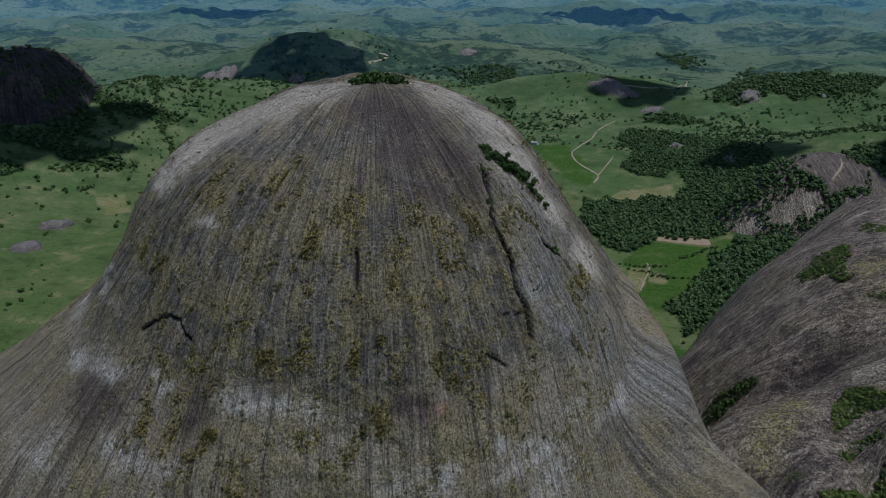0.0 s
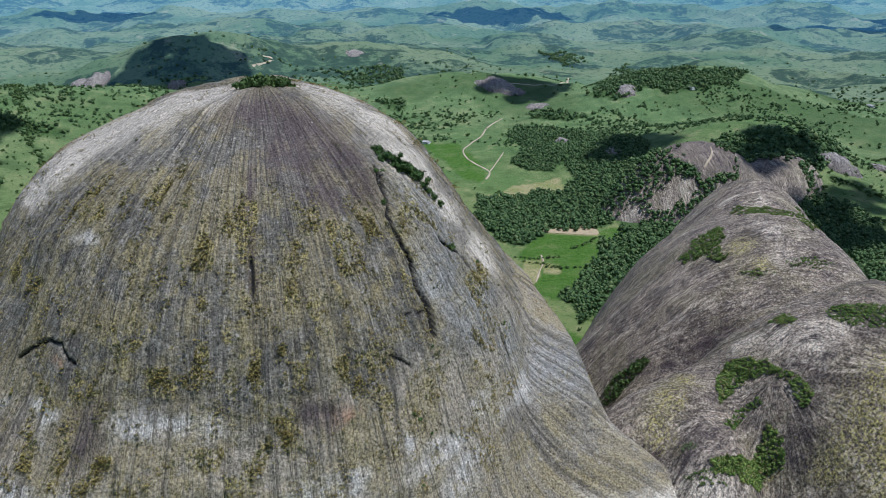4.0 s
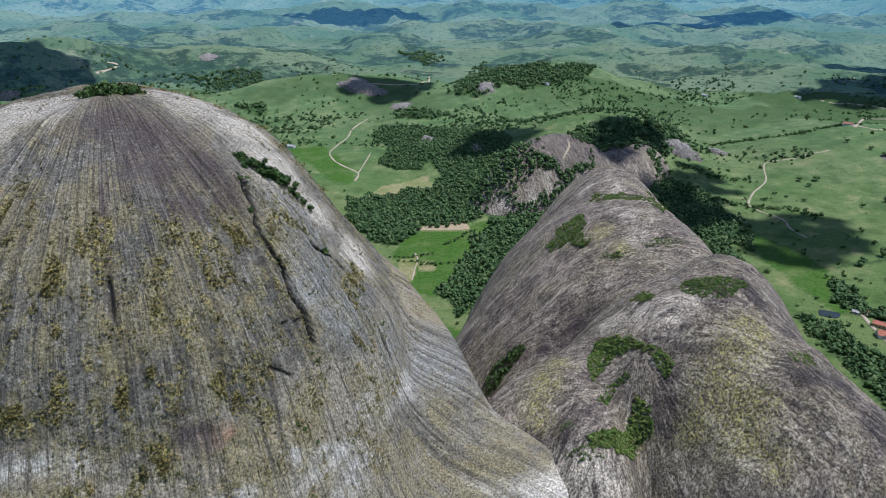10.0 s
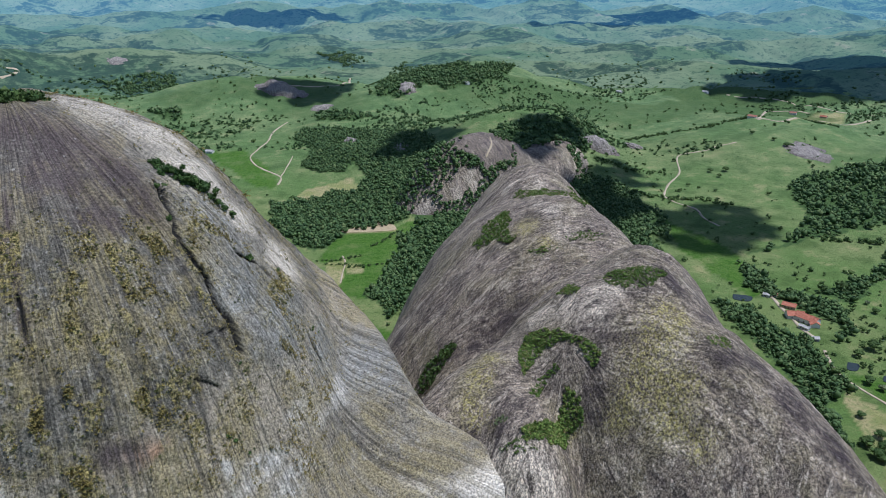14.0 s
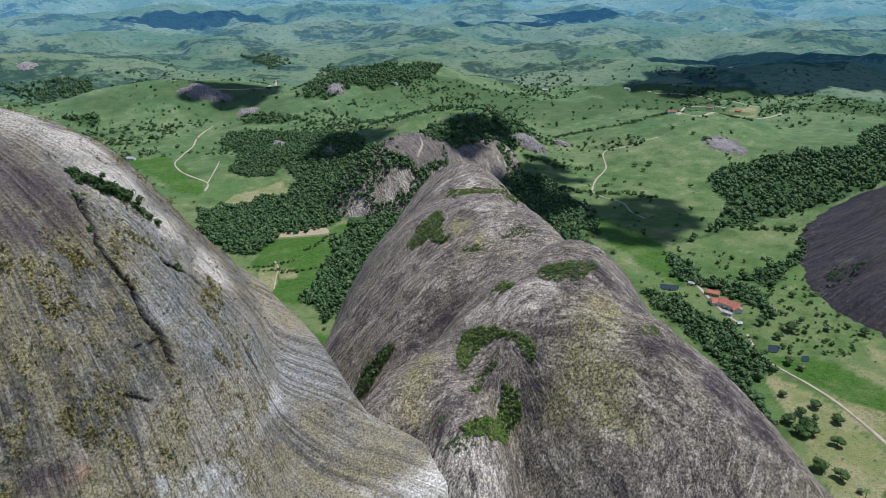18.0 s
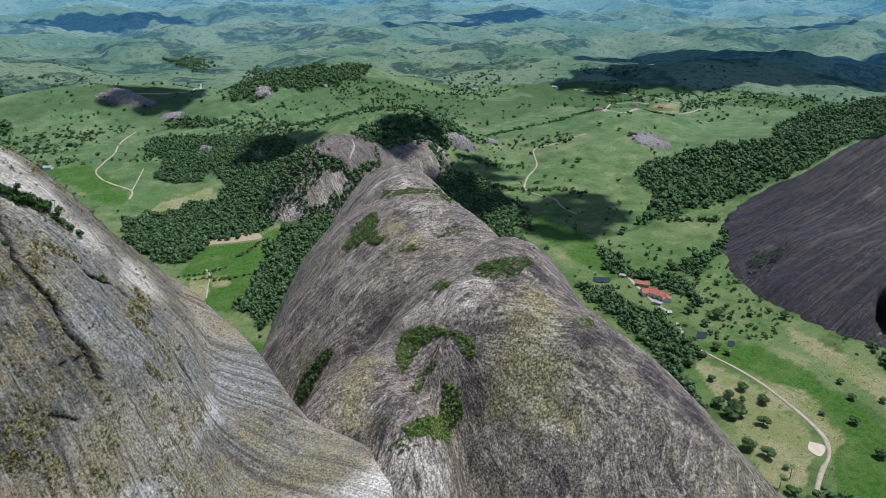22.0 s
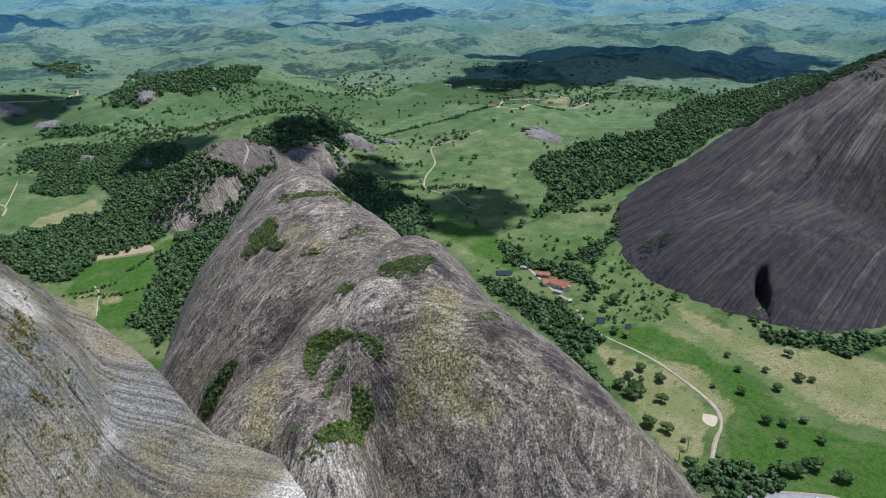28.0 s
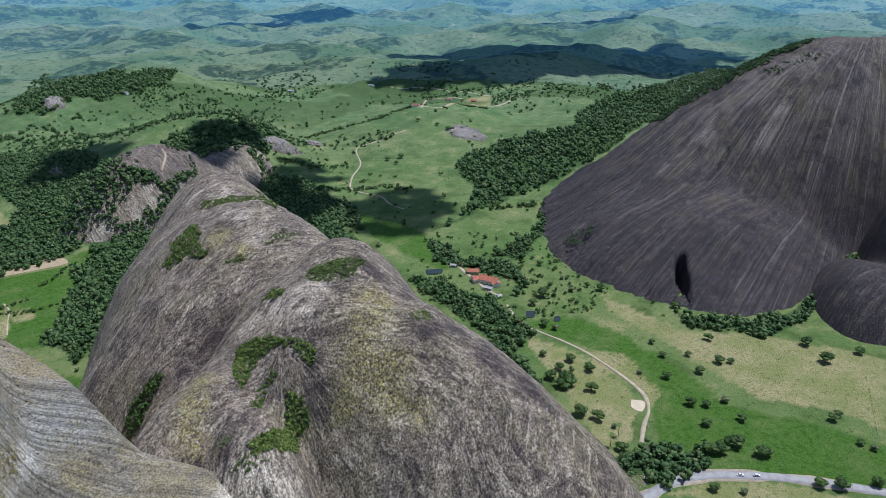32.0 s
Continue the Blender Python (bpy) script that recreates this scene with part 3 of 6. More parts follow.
def raw_object(name, verts, faces, mat, soft=False):
    """A mesh from arrays whose faces all have the same number of corners."""
    me = bpy.data.meshes.new(name)
    k = faces.shape[1]
    me.vertices.add(len(verts))
    me.vertices.foreach_set("co", np.asarray(verts, np.float32).ravel())
    me.loops.add(faces.size)
    me.loops.foreach_set("vertex_index", faces.astype(np.int32).ravel())
    me.polygons.add(len(faces))
    me.polygons.foreach_set("loop_start", np.arange(0, faces.size, k, dtype=np.int32))
    me.update(calc_edges=True)
    me.polygons.foreach_set("use_smooth", np.full(len(faces), soft))
    me.materials.append(mat)
    return new(name, me)


def part(name, bm, mat, parent, label=""):
    """Links a bmesh as one mesh under a thing."""
    me = bpy.data.meshes.new(name)
    bm.to_mesh(me)
    bm.free()
    me.materials.append(mat)
    ob = new(name, me)
    ob.parent = parent
    return tagged(ob, label)


# ---- land cover, as outlines on the plan
WOODS = [
    [(175.7, 865.6, -0.2), (193.8, 743.4, -0.1), (223.9, 757.6, -0.2), (251.2, 783.8, -0.5), (313.3, 793.0, 0.5), (336.9, 799.5, 2.2), (358.2, 818.6, 23.5), (394.1, 821.4, 58.0), (415.5, 840.3, 76.9), (519.2, 1103.9, 33.4), (492.2, 1282.2, 11.9), (422.1, 1336.9, 10.7), (352.3, 1370.3, 5.7), (325.6, 1302.3, 3.9), (340.8, 1215.5, 5.9), (279.0, 1093.6, 2.7), (337.0, 1052.6, 3.0), (364.0, 1076.2, 6.2), (362.2, 1006.9, 4.2), (320.5, 959.4, -0.5), (292.5, 959.7, -1.5), (263.7, 937.4, -1.8), (199.1, 938.7, -0.4)],
    [(358.0, 766.9), (338.1, 705.9), (313.7, 667.2), (276.6, 618.5), (244.0, 575.2), (212.8, 547.3), (213.2, 574.4), (207.9, 610.4), (237.3, 633.6), (267.0, 673.8), (298.2, 734.5), (345.0, 760.8), (404.6, 804.0), (475.0, 845.1), (541.8, 902.0), (534.9, 870.1), (451.5, 804.6), (386.7, 759.5)],
    [(595.8, 1022.5, 60.6), (648.9, 1017.7, 65.0), (728.2, 1029.6, 61.4), (953.3, 1219.4, -4.7), (800.2, 989.4, 24.1), (713.3, 926.1, 25.2), (613.4, 866.9, 53.5), (574.5, 870.4, 54.5), (578.9, 976.3, 53.8)],
    [(633.2, 858.3), (651.7, 813.6), (605.9, 697.2), (582.1, 639.0), (586.6, 582.0), (647.6, 667.2), (667.9, 720.6), (695.7, 812.8), (667.2, 853.5), (651.0, 891.8)],
    [(908.8, 693.2), (959.8, 697.8), (1047.7, 696.9), (1142.5, 666.8), (1199.3, 620.3), (1430.5, 738.0), (1581.9, 764.0), (1792.7, 778.5), (2141.8, 762.0), (2503.7, 759.9), (1843.5, 541.1), (1412.3, 533.9), (1066.5, 498.2), (979.6, 504.5), (902.0, 508.0), (854.0, 516.4), (805.1, 516.7), (728.5, 518.1), (665.2, 513.4), (629.0, 529.0), (701.2, 519.8), (756.8, 551.7), (820.2, 589.0)],
    [(506.7, 440.5), (532.7, 424.1), (518.8, 369.8), (518.7, 343.0), (499.5, 304.7), (485.1, 289.3), (448.8, 271.1), (423.4, 236.4), (412.2, 236.8), (434.8, 272.6), (462.3, 327.5), (484.7, 377.7)],
    [(609.2, 499.8), (620.6, 474.9), (590.4, 431.2), (608.2, 406.0), (613.7, 373.3), (566.7, 339.3), (549.8, 338.0), (576.9, 368.5), (575.6, 412.4), (570.9, 439.5), (564.2, 458.1)],
    [(623.4, 409.2), (690.8, 415.7), (824.7, 457.5), (891.9, 470.3), (814.9, 434.8), (684.2, 396.2), (625.0, 384.2)],
    [(611.9, 208.7), (608.7, 180.3), (630.1, 145.9), (656.7, 123.1), (722.8, 108.6), (862.8, 98.6), (893.8, 86.8), (778.6, 80.9), (698.9, 98.3), (625.5, 105.5), (609.8, 120.3), (605.4, 148.3), (585.5, 177.1)],
    [(357.2, 152.3), (384.0, 151.1), (381.0, 135.7), (399.8, 135.8), (402.7, 117.4), (419.6, 100.6), (408.4, 96.1), (390.5, 105.2), (369.6, 111.9), (364.8, 124.8), (368.5, 137.9), (354.1, 142.9)],
    [(357.8, 168.1), (370.7, 163.2), (347.7, 146.7), (326.6, 132.5), (322.2, 146.0)],
    [(-737.2, 1088.0), (-646.6, 1110.2), (-653.9, 1217.4), (-645.8, 1285.8), (-595.3, 1213.0), (-583.3, 1084.7), (-500.4, 1088.9), (-472.7, 1049.4), (-507.9, 1024.3), (-582.2, 1045.5), (-661.5, 1042.7), (-690.7, 1008.9)],
    [(-649.2, 1327.6), (-575.6, 1288.9), (-497.4, 1291.5), (-449.6, 1280.7), (-456.0, 1251.1), (-530.3, 1243.2), (-598.0, 1244.3)],
    [(-671.8, 975.5), (-612.8, 994.5), (-595.4, 974.8), (-603.0, 945.6), (-639.4, 918.7)],
    [(17.0, 2125.3), (78.7, 2202.0), (154.3, 2202.5), (226.8, 2162.5), (177.8, 1785.0), (137.5, 2053.0), (55.8, 2107.2)],
    [(405.5, 1445.8), (460.6, 1481.5), (524.5, 1408.9), (474.2, 1373.8)],
    [(572.3, 1533.7), (848.7, 2117.1), (992.3, 2341.1), (1024.7, 2245.6), (876.9, 1612.6), (1242.5, 1949.3), (910.9, 1529.0), (806.6, 1481.2), (730.2, 1475.5), (696.4, 1526.3), (616.3, 1472.4)],
    [(102.7, 1610.3), (150.5, 1621.8), (166.1, 1569.1), (137.4, 1524.6)],
    [(755.3, 2602.2), (838.7, 2464.6), (853.3, 2332.9), (760.3, 2297.6)],
    [(345.0, 760.8), (415.5, 792.9), (502.3, 850.2), (563.0, 884.5), (508.5, 829.5), (449.5, 777.4), (380.1, 713.8), (323.1, 648.8), (274.9, 593.0), (239.3, 556.5), (223.3, 540.1), (238.2, 579.2), (277.7, 624.7), (312.2, 668.3), (337.1, 706.7)],
    [(638.8, 853.0), (653.2, 829.4), (621.1, 741.4), (593.5, 661.5), (580.9, 605.8), (549.3, 570.1), (535.4, 592.1), (555.3, 669.3), (586.9, 753.1), (604.6, 808.7)],
    [(342.6, 777.2, 1.8), (357.8, 825.8, 27.6), (388.8, 834.2, 60.5), (414.5, 844.3, 77.3), (459.8, 840.5, 84.6), (528.1, 840.4, 68.5), (498.8, 810.4, 54.2), (461.2, 793.3, 40.7), (440.1, 785.2, 24.4), (413.6, 782.0, 11.0), (373.3, 766.6, 2.9)]]
THICKETS = [
    [(820.8, 1479.6), (1024.8, 1498.9), (1000.5, 1322.5), (707.0, 1011.4), (619.5, 1073.3), (725.1, 1408.2)],
    [(75.4, 1689.7), (225.6, 1511.4), (172.0, 1322.3), (119.4, 1473.1), (79.3, 1604.7)],
    [(800.2, 989.4), (905.7, 1016.0), (797.7, 863.6), (713.3, 850.9), (701.8, 910.9)],
    [(604.5, 314.4), (613.4, 280.5), (549.1, 259.9), (523.2, 293.1), (467.0, 294.0), (487.7, 319.8), (537.3, 314.0)],
    [(457.6, 243.4), (450.6, 223.8), (387.4, 182.6), (366.7, 178.0), (403.2, 207.4)],
    [(-1060.9, 1974.8), (-469.1, 1296.7), (-434.1, 1095.9), (-563.6, 1116.7), (-630.6, 1130.2)],
    [(618.0, 368.9), (707.1, 372.7), (641.3, 302.2), (592.2, 313.0), (580.3, 344.7)]]
LUSH = [
    [(236.3, 794.2), (296.6, 774.5), (337.2, 790.0), (353.0, 766.1), (317.0, 714.7), (277.1, 680.5), (254.5, 658.3), (227.7, 609.2), (206.9, 600.5), (191.2, 618.9), (195.5, 681.0), (195.4, 717.4), (221.8, 759.1)],
    [(163.0, 1302.3), (228.7, 1271.3), (234.7, 1076.3), (222.8, 1015.7), (192.2, 1031.5), (171.2, 1200.4)],
    [(641.0, 663.4), (635.8, 557.7), (621.8, 509.4), (583.3, 441.5), (550.4, 431.7), (560.5, 484.1), (579.6, 563.2)],
    [(501.8, 298.3), (536.2, 276.5), (541.4, 233.3), (524.4, 188.6), (498.2, 136.0), (483.1, 105.5), (493.7, 69.0), (498.7, 9.9), (488.1, -14.5), (453.3, 3.6), (432.2, 40.7), (406.8, 81.8), (384.4, 110.3), (397.5, 128.9), (447.1, 151.5), (483.0, 175.8), (493.4, 220.4), (498.7, 267.0)],
    [(167.9, 538.0), (193.7, 550.0), (204.4, 521.2), (185.3, 513.1)]]
DRY = [
    [(601.0, 274.3), (584.9, 214.2), (573.9, 183.1), (606.9, 129.1), (628.1, 56.5), (626.9, 27.9), (643.7, -22.0), (529.8, -29.8), (520.5, 13.0), (517.8, 55.4), (506.3, 100.1), (526.3, 141.3), (553.2, 200.8), (573.1, 248.6)],
    [(488.8, 233.9), (505.2, 205.5), (487.0, 177.5), (463.6, 154.8), (444.4, 152.6), (456.2, 164.2), (466.4, 187.4), (473.8, 215.7)],
    [(480.6, 285.0), (486.8, 249.1), (472.6, 210.0), (455.5, 177.7), (439.9, 160.7), (399.0, 146.9), (377.4, 162.4), (404.5, 194.0), (437.6, 226.8), (461.0, 261.6)],
    [(238.5, 792.6), (280.3, 806.5), (311.7, 801.6), (311.9, 767.3), (263.8, 782.0)],
    [(259.8, 993.1), (343.3, 1016.0), (326.9, 960.9), (265.8, 925.0), (224.1, 949.9)],
    [(-483.5, 929.7), (-450.2, 959.2), (-415.5, 901.2), (-441.6, 883.7)],
    [(198.9, 707.5), (222.6, 704.3), (202.6, 645.7), (182.5, 635.6)],
    [(219.4, 697.1), (240.7, 690.1), (229.3, 657.9), (212.3, 660.9)],
    [(1466.7, 1087.9), (1528.8, 1045.5), (1434.5, 985.0), (1190.0, 928.0)],
    [(364.5, 109.9), (400.1, 79.8), (415.5, 50.0), (437.0, 3.7), (374.2, 71.8)]]


def covered(x, y, polys, jitter=5.0):
    polys = [[q[:2] for q in p] for p in polys]
    jx, jy = jitter * fbm(x / 22, y / 22, 31.0, 3), jitter * fbm(x / 22, y / 22, 47.0, 3)
    out = np.zeros(np.shape(x), bool)
    for p in polys:
        out |= inside(x + jx, y + jy, p)
    return out


# ---- the ground, one sheet to the horizon
def build_ground():
    az = np.radians(np.concatenate([np.linspace(-38, 92, 520, endpoint=False), np.linspace(92, 322, 50, endpoint=False)]))[None, :]
    d = np.concatenate([[0, 60], np.geomspace(140, 4950, 370)])[:, None]
    x, y = d * np.sin(az), d * np.cos(az)
    z = ground_height(x, y) - 70 * smooth(2080, 2500, d)
    woods = smooth(0.08, 0.3, fbm(x / 210, y / 210, 60.0, 4)) * smooth(1100, 2000, d) * 0.8
    # painted haze grows with distance from the eye, 550 to 1900 m
    far_haze = smooth(550, 1900, d) + 0 * x
    cover = (np.maximum(covered(x, y, WOODS), woods), covered(x, y, LUSH, 3.0) * 1.0, covered(x, y, DRY, 3.0) * 1.0)
    g = grid_object("ground", x, y, z, GRASS, closed=True, extra={"cover": cover, "haze_tint": (far_haze, far_haze, far_haze)})
    return tagged(g, "rolling green pasture land with scattered scrub and wooded hills", "ground", kind="structure")


ground = build_ground()


def build_far_hills(d0, d1, rows, glow):
    az = np.radians(np.linspace(-50, 105, 560))[None, :]
    d = np.linspace(d0, d1, rows)[:, None]
    x, y = d * np.sin(az), d * np.cos(az)
    rise = 16 * fbm(x / 260, y / 260, 71.0, 5) + 22 * (1 - np.abs(vnoise(x / 420, y / 420, 75.0))) ** 3 - 6
    z = ground_height(x, y) + 0.3 + rise * smooth(2100, 2700, d)
    woods = smooth(0.02, 0.3, fbm(x / 170, y / 120, 61.0, 5))
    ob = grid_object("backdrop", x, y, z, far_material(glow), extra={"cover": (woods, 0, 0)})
    return tagged(ob, "hazy blue-green hills with woods and clearings in the distance", "hills", kind="structure")


# start, end, rows and strength of the haze emission, rising band by band
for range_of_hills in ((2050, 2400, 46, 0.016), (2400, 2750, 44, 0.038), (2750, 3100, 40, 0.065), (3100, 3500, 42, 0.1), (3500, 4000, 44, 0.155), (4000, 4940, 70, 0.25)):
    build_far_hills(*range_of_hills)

# ---- the great rocks, with lichen, dark stains, painted shade and pale scars laid out on them
# x, y, z and spread of yellow lichen, dark stains with the hollow's painted shade, and bare pale rock on the ridge
RIDGE_LICHEN = [(206.2, 199.7, 163.6, 7.2), (196.3, 194.7, 157.8, 9.2), (187.8, 190.5, 148.8, 10), (186.2, 180.8, 141.5, 10.8), (193.8, 177.1, 146.5, 6.6), (180, 190.4, 139.8, 6.6),
                (185.5, 172.7, 135.5, 8.4), (173.5, 188.2, 129.3, 6.4), (187.6, 161.5, 129.6, 6.2), (142.3, 241.1, 136, 5.1), (132.6, 234, 133.8, 4.9), (124.7, 227, 128.8, 4.7),
                (124.8, 219.5, 123.6, 4.2), (238.8, 346.1, 141.3, 5.3), (240.5, 369.1, 144.9, 7.3), (160.8, 204.3, 117.8, 4.3)]
# the spots around x 175-210, y 321-346 paint the hollow's shade
RIDGE_STAIN_SHADE = [(196.8, 321.5, 102.9, 13), (188.8, 324, 94.3, 11), (172.2, 202.1, 135.2, 5.5), (176.6, 208.2, 144.4, 4.1), (167.4, 198.3, 125.4, 5.4), (216.6, 176.7, 153.5, 7), (202.4, 170.3, 148, 4),
               (222.8, 214.9, 168.4, 6.4), (201.6, 323.3, 108.5, 9), (188.6, 327, 94.8, 9), (210, 325, 117, 7), (200, 334, 109.7, 8), (182.7, 333.8, 88.8, 7), (175.2, 345.6, 80.8, 6), (254.4, 370.6, 150.1, 7.5), (126.7, 208.5, 124.1, 6.1), (120.2, 215.8, 117.2, 4.5), (164.7, 408, 60.1, 6.6), (229.9, 154.5, 138.5, 9.2), (239.3, 138.5, 124.5, 9.2), (184.4, 208.7, 153.9, 4.6)]
RIDGE_STAIN_SHADE += [(187.6, 217.2, 159.8, 3.3), (182.5, 211.7, 153, 2.8), (170.6, 197.5, 130.3, 3.5), (201, 215.9, 168.2, 3.2), (226.8, 200.1, 158.5, 4.8), (228.2, 171.6, 147.8, 5.5)]
RIDGE_SCAR = [(194.5, 229, 167.1, 6.3), (190.2, 233.3, 164.8, 5), (180.3, 240.4, 156.5, 7), (174.6, 247.6, 150, 5.6), (185.3, 226.3, 160.2, 6.8), (170.2, 252.5, 144.5, 4.6), (261.5, 368.1, 151.6, 8.5),
              (253.6, 346.6, 146.9, 7), (294.2, 438.4, 148.6, 6.6), (121.1, 198.4, 115.2, 7), (125.3, 188.1, 116.1, 9), (129.6, 182.7, 114.7, 7), (121, 189.1, 111.1, 7), (196.9, 188.3, 155.1, 5.7)]


def spots(x, y, z, points, grow=1.0, weight=1.0):
    out = 0 * x
    wx, wy = 3.0 * fbm(x / 7, y / 7, 84.0, 3), 3.0 * fbm(x / 7, y / 7, 86.0, 3)
    for a, b, c, s in points:
        out = np.maximum(out, np.exp(-((x + wx - a) ** 2 + (y + wy - b) ** 2 + (z - c) ** 2) / (s * grow) ** 2))
    return np.clip(out * weight, 0, 1)


def crest_flow(x, y, line, turn_scale=45.0):
    """Distance along a crest and away from it: rain streaks run down from the crest on both sides and fan out at its ends."""
    best, u, v, run = np.full(x.shape, 1e9), 0 * x, 0 * x, 0.0
    last = len(line) - 2
    for i, ((a, b), (c, e)) in enumerate(zip(line[:-1], line[1:])):
        n = math.hypot(c - a, e - b)
        tx, ty = (c - a) / n, (e - b) / n
        p, q = (x - a) * tx + (y - b) * ty, (x - a) * ty - (y - b) * tx
        over = np.where(p < 0, p, np.where(p > n, p - n, 0))
        dist = np.hypot(over, q)
        ends = (over < 0) if i == 0 else ((over > 0) if i == last else np.zeros(x.shape, bool))
        swing = np.arctan2(over, np.abs(q) + 1e-6) * turn_scale * (1 if i in (0, last) else 0.3)
        near = dist < best
        u = np.where(near, run + np.clip(p, 0, n) + swing + np.where(q > 0, 400, 0) * ~ends, u)
        v = np.where(near, dist, v)
        best = np.where(near, dist, best)
        run += n
    return u, v


def build_rock(name, domes, box, step, mat, label, rough=1.0, soft=6.0, sink=4.0, dark_tone=None, fan=None, axis=None, pits=(), crest=None, rills=None):
    x0, y0, x1, y1 = box
    gx, gy = np.meshgrid(np.arange(x0, x1, step), np.arange(y0, y1, step))
    h, u, r, pick = rock_height(gx, gy, domes, rough, soft)
    solid = h
    for px, py, pr, depth in pits:           # hollows and caves
        h = h - depth * np.exp(-(((gx - px) ** 2 + (gy - py) ** 2) / pr ** 2) ** (1 if pr > 9 or pr < 4 else 2))
    floor = ground_height(gx, gy)
    h = np.where(solid > floor + 1.2, np.maximum(h, floor + 1.2), h)
    keep = h > floor - sink
    masks = dark_tone(gx, gy, h) if dark_tone else (0 * gx, 0 * gx, 0 * gx)
    u = u * 100 + pick * 37.0
    if fan:                                  # rain streaks that spread from one far centre
        u = np.arctan2(gx - fan[0], gy - fan[1]) * fan[2]
    v = r * 100
    if axis is not None:                     # foliation that dips straight across a crest of this bearing
        u, v = gx * math.sin(radians(axis)) + gy * math.cos(radians(axis)), gx * math.cos(radians(axis)) - gy * math.sin(radians(axis))
        u = u + 9 * fbm(gx / 60, gy / 60, 40.0, 2)
    if crest:
        u, v = crest_flow(gx, gy, crest)
        u = u + 5 * fbm(gx / 40, gy / 40, 40.0, 2)
    if rills:                                # worn runnels and ribs down the fall line
        wide, long, deep = rills
        h = h + deep * (fbm(u / wide, v / long, 51.0, 4) - 0.8 * np.exp(-(vnoise(u / (wide * 2.2), v / (long * 2.5), 53.0) / 0.07) ** 2))
    ob = grid_object(name, gx, gy, h, mat, keep=keep, extra={"flow": (u, v, h), "dark_tone": masks})
    return tagged(ob, label, "rock", kind="structure")


def ridge_tones(x, y, z):
    return spots(x, y, z, RIDGE_LICHEN, 1.2, 1.35), spots(x, y, z, RIDGE_STAIN_SHADE, 1.1, 1.2), np.maximum(spots(x, y, z, RIDGE_SCAR), spots(x, y, z, RIDGE_SCAR[9:13], 1.2, 2.5))


KNOB_SCAR = [(360.4, 799.2, 5.4, 10), (368.8, 799.9, 16.4, 10), (432.1, 799.8, 50.2, 7), (432.3, 793.4, 38.7, 7), (427.5, 797.3, 43.7, 6), (409.3, 790.5, 26.9, 8)]


def knob_tones(x, y, z):
    # upper part darkened: dark rock and cloud shade painted together
    return 0 * x, smooth(40, 66, z) * 0.6, spots(x, y, z, KNOB_SCAR, 1.0, 0.75)


GREAT_SCAR = [(865, 207, 120, 14), (872, 207, 128, 10), (890, 203, 148, 13), (848, 269, 119, 12), (955, 203, 199, 18)]


def great_tones(x, y, z):
    # darker towards the foot, paler in patches higher up
    return 0 * x, smooth(100, 25, z) * 0.8, np.maximum(spots(x, y, z, GREAT_SCAR), 0.35 * smooth(60, 170, z) * smooth(0.0, 0.5, fbm(x / 40, y / 40, z / 40, 3)))


# arc, height, half width, half height on the main dome
FACE_LICHEN = [(-89.7, 227, 19.6, 6.4), (-107.2, 203.7, 19.4, 6), (-43.5, 190.5, 16.2, 9.2), (-5.8, 223.6, 10.3, 5.8), (1.1, 197.2, 11.9, 8.7), (-3.2, 187.2, 14.9, 6.5),
               (23.9, 216.6, 11.7, 9.3), (44.6, 214.2, 13.5, 6.8), (50.4, 206.9, 9.3, 6.6), (19.6, 180.6, 11.9, 4.7), (36.6, 173.4, 5, 7.9), (78, 217.1, 12, 3.5),
               (-74.3, 179.1, 14.6, 4.4), (-82.2, 160, 9.8, 6.6), (-60.5, 162.8, 8.5, 8.3), (-44.6, 153.8, 6.6, 7.8), (-17, 160, 10.3, 9.7), (-3.7, 165.8, 10.3, 6.6),
               (106.1, 112, 6.1, 3.9), (63.7, 172.6, 14, 4.9), (95, 189.7, 15, 5), (-30.2, 197.4, 12.5, 12.5), (-24.4, 214.3, 14, 8.6), (-64.2, 229.9, 19.4, 5.7)]
FACE_STAIN = [(6.4, 252, 56, 6), (37, 247, 47, 8.5), (54.6, 239.2, 26, 8.2), (57.3, 230.7, 13, 7.4), (18, 240, 26, 6.6), (-9.5, 214.7, 1.9, 12.7), (-9.5, 209.8, 2.7, 4.2),
              (-10.6, 230.7, 3.4, 8.5), (28.6, 229.3, 14, 5.5), (-62, 168, 6, 9), (8, 170, 9, 5), (-100, 158, 12, 10)]
FACE_CAP = [(-137, 256, 85, 4.5), (-142, 249, 45, 6), (-155, 242, 38, 6), (-147, 234, 24, 6), (-146, 224, 18, 6), (154, 252, 62, 5), (130, 243, 30, 7), (109, 230, 24, 8),
            (112, 213, 16, 9), (120, 193, 15, 8)]
FACE_SHEET = [(82.8, 219, 16, 6.5), (83, 205, 18, 9.6), (68, 198, 12, 9), (83, 182, 20, 11.5), (97, 164, 20, 9), (111, 148, 18, 8)]
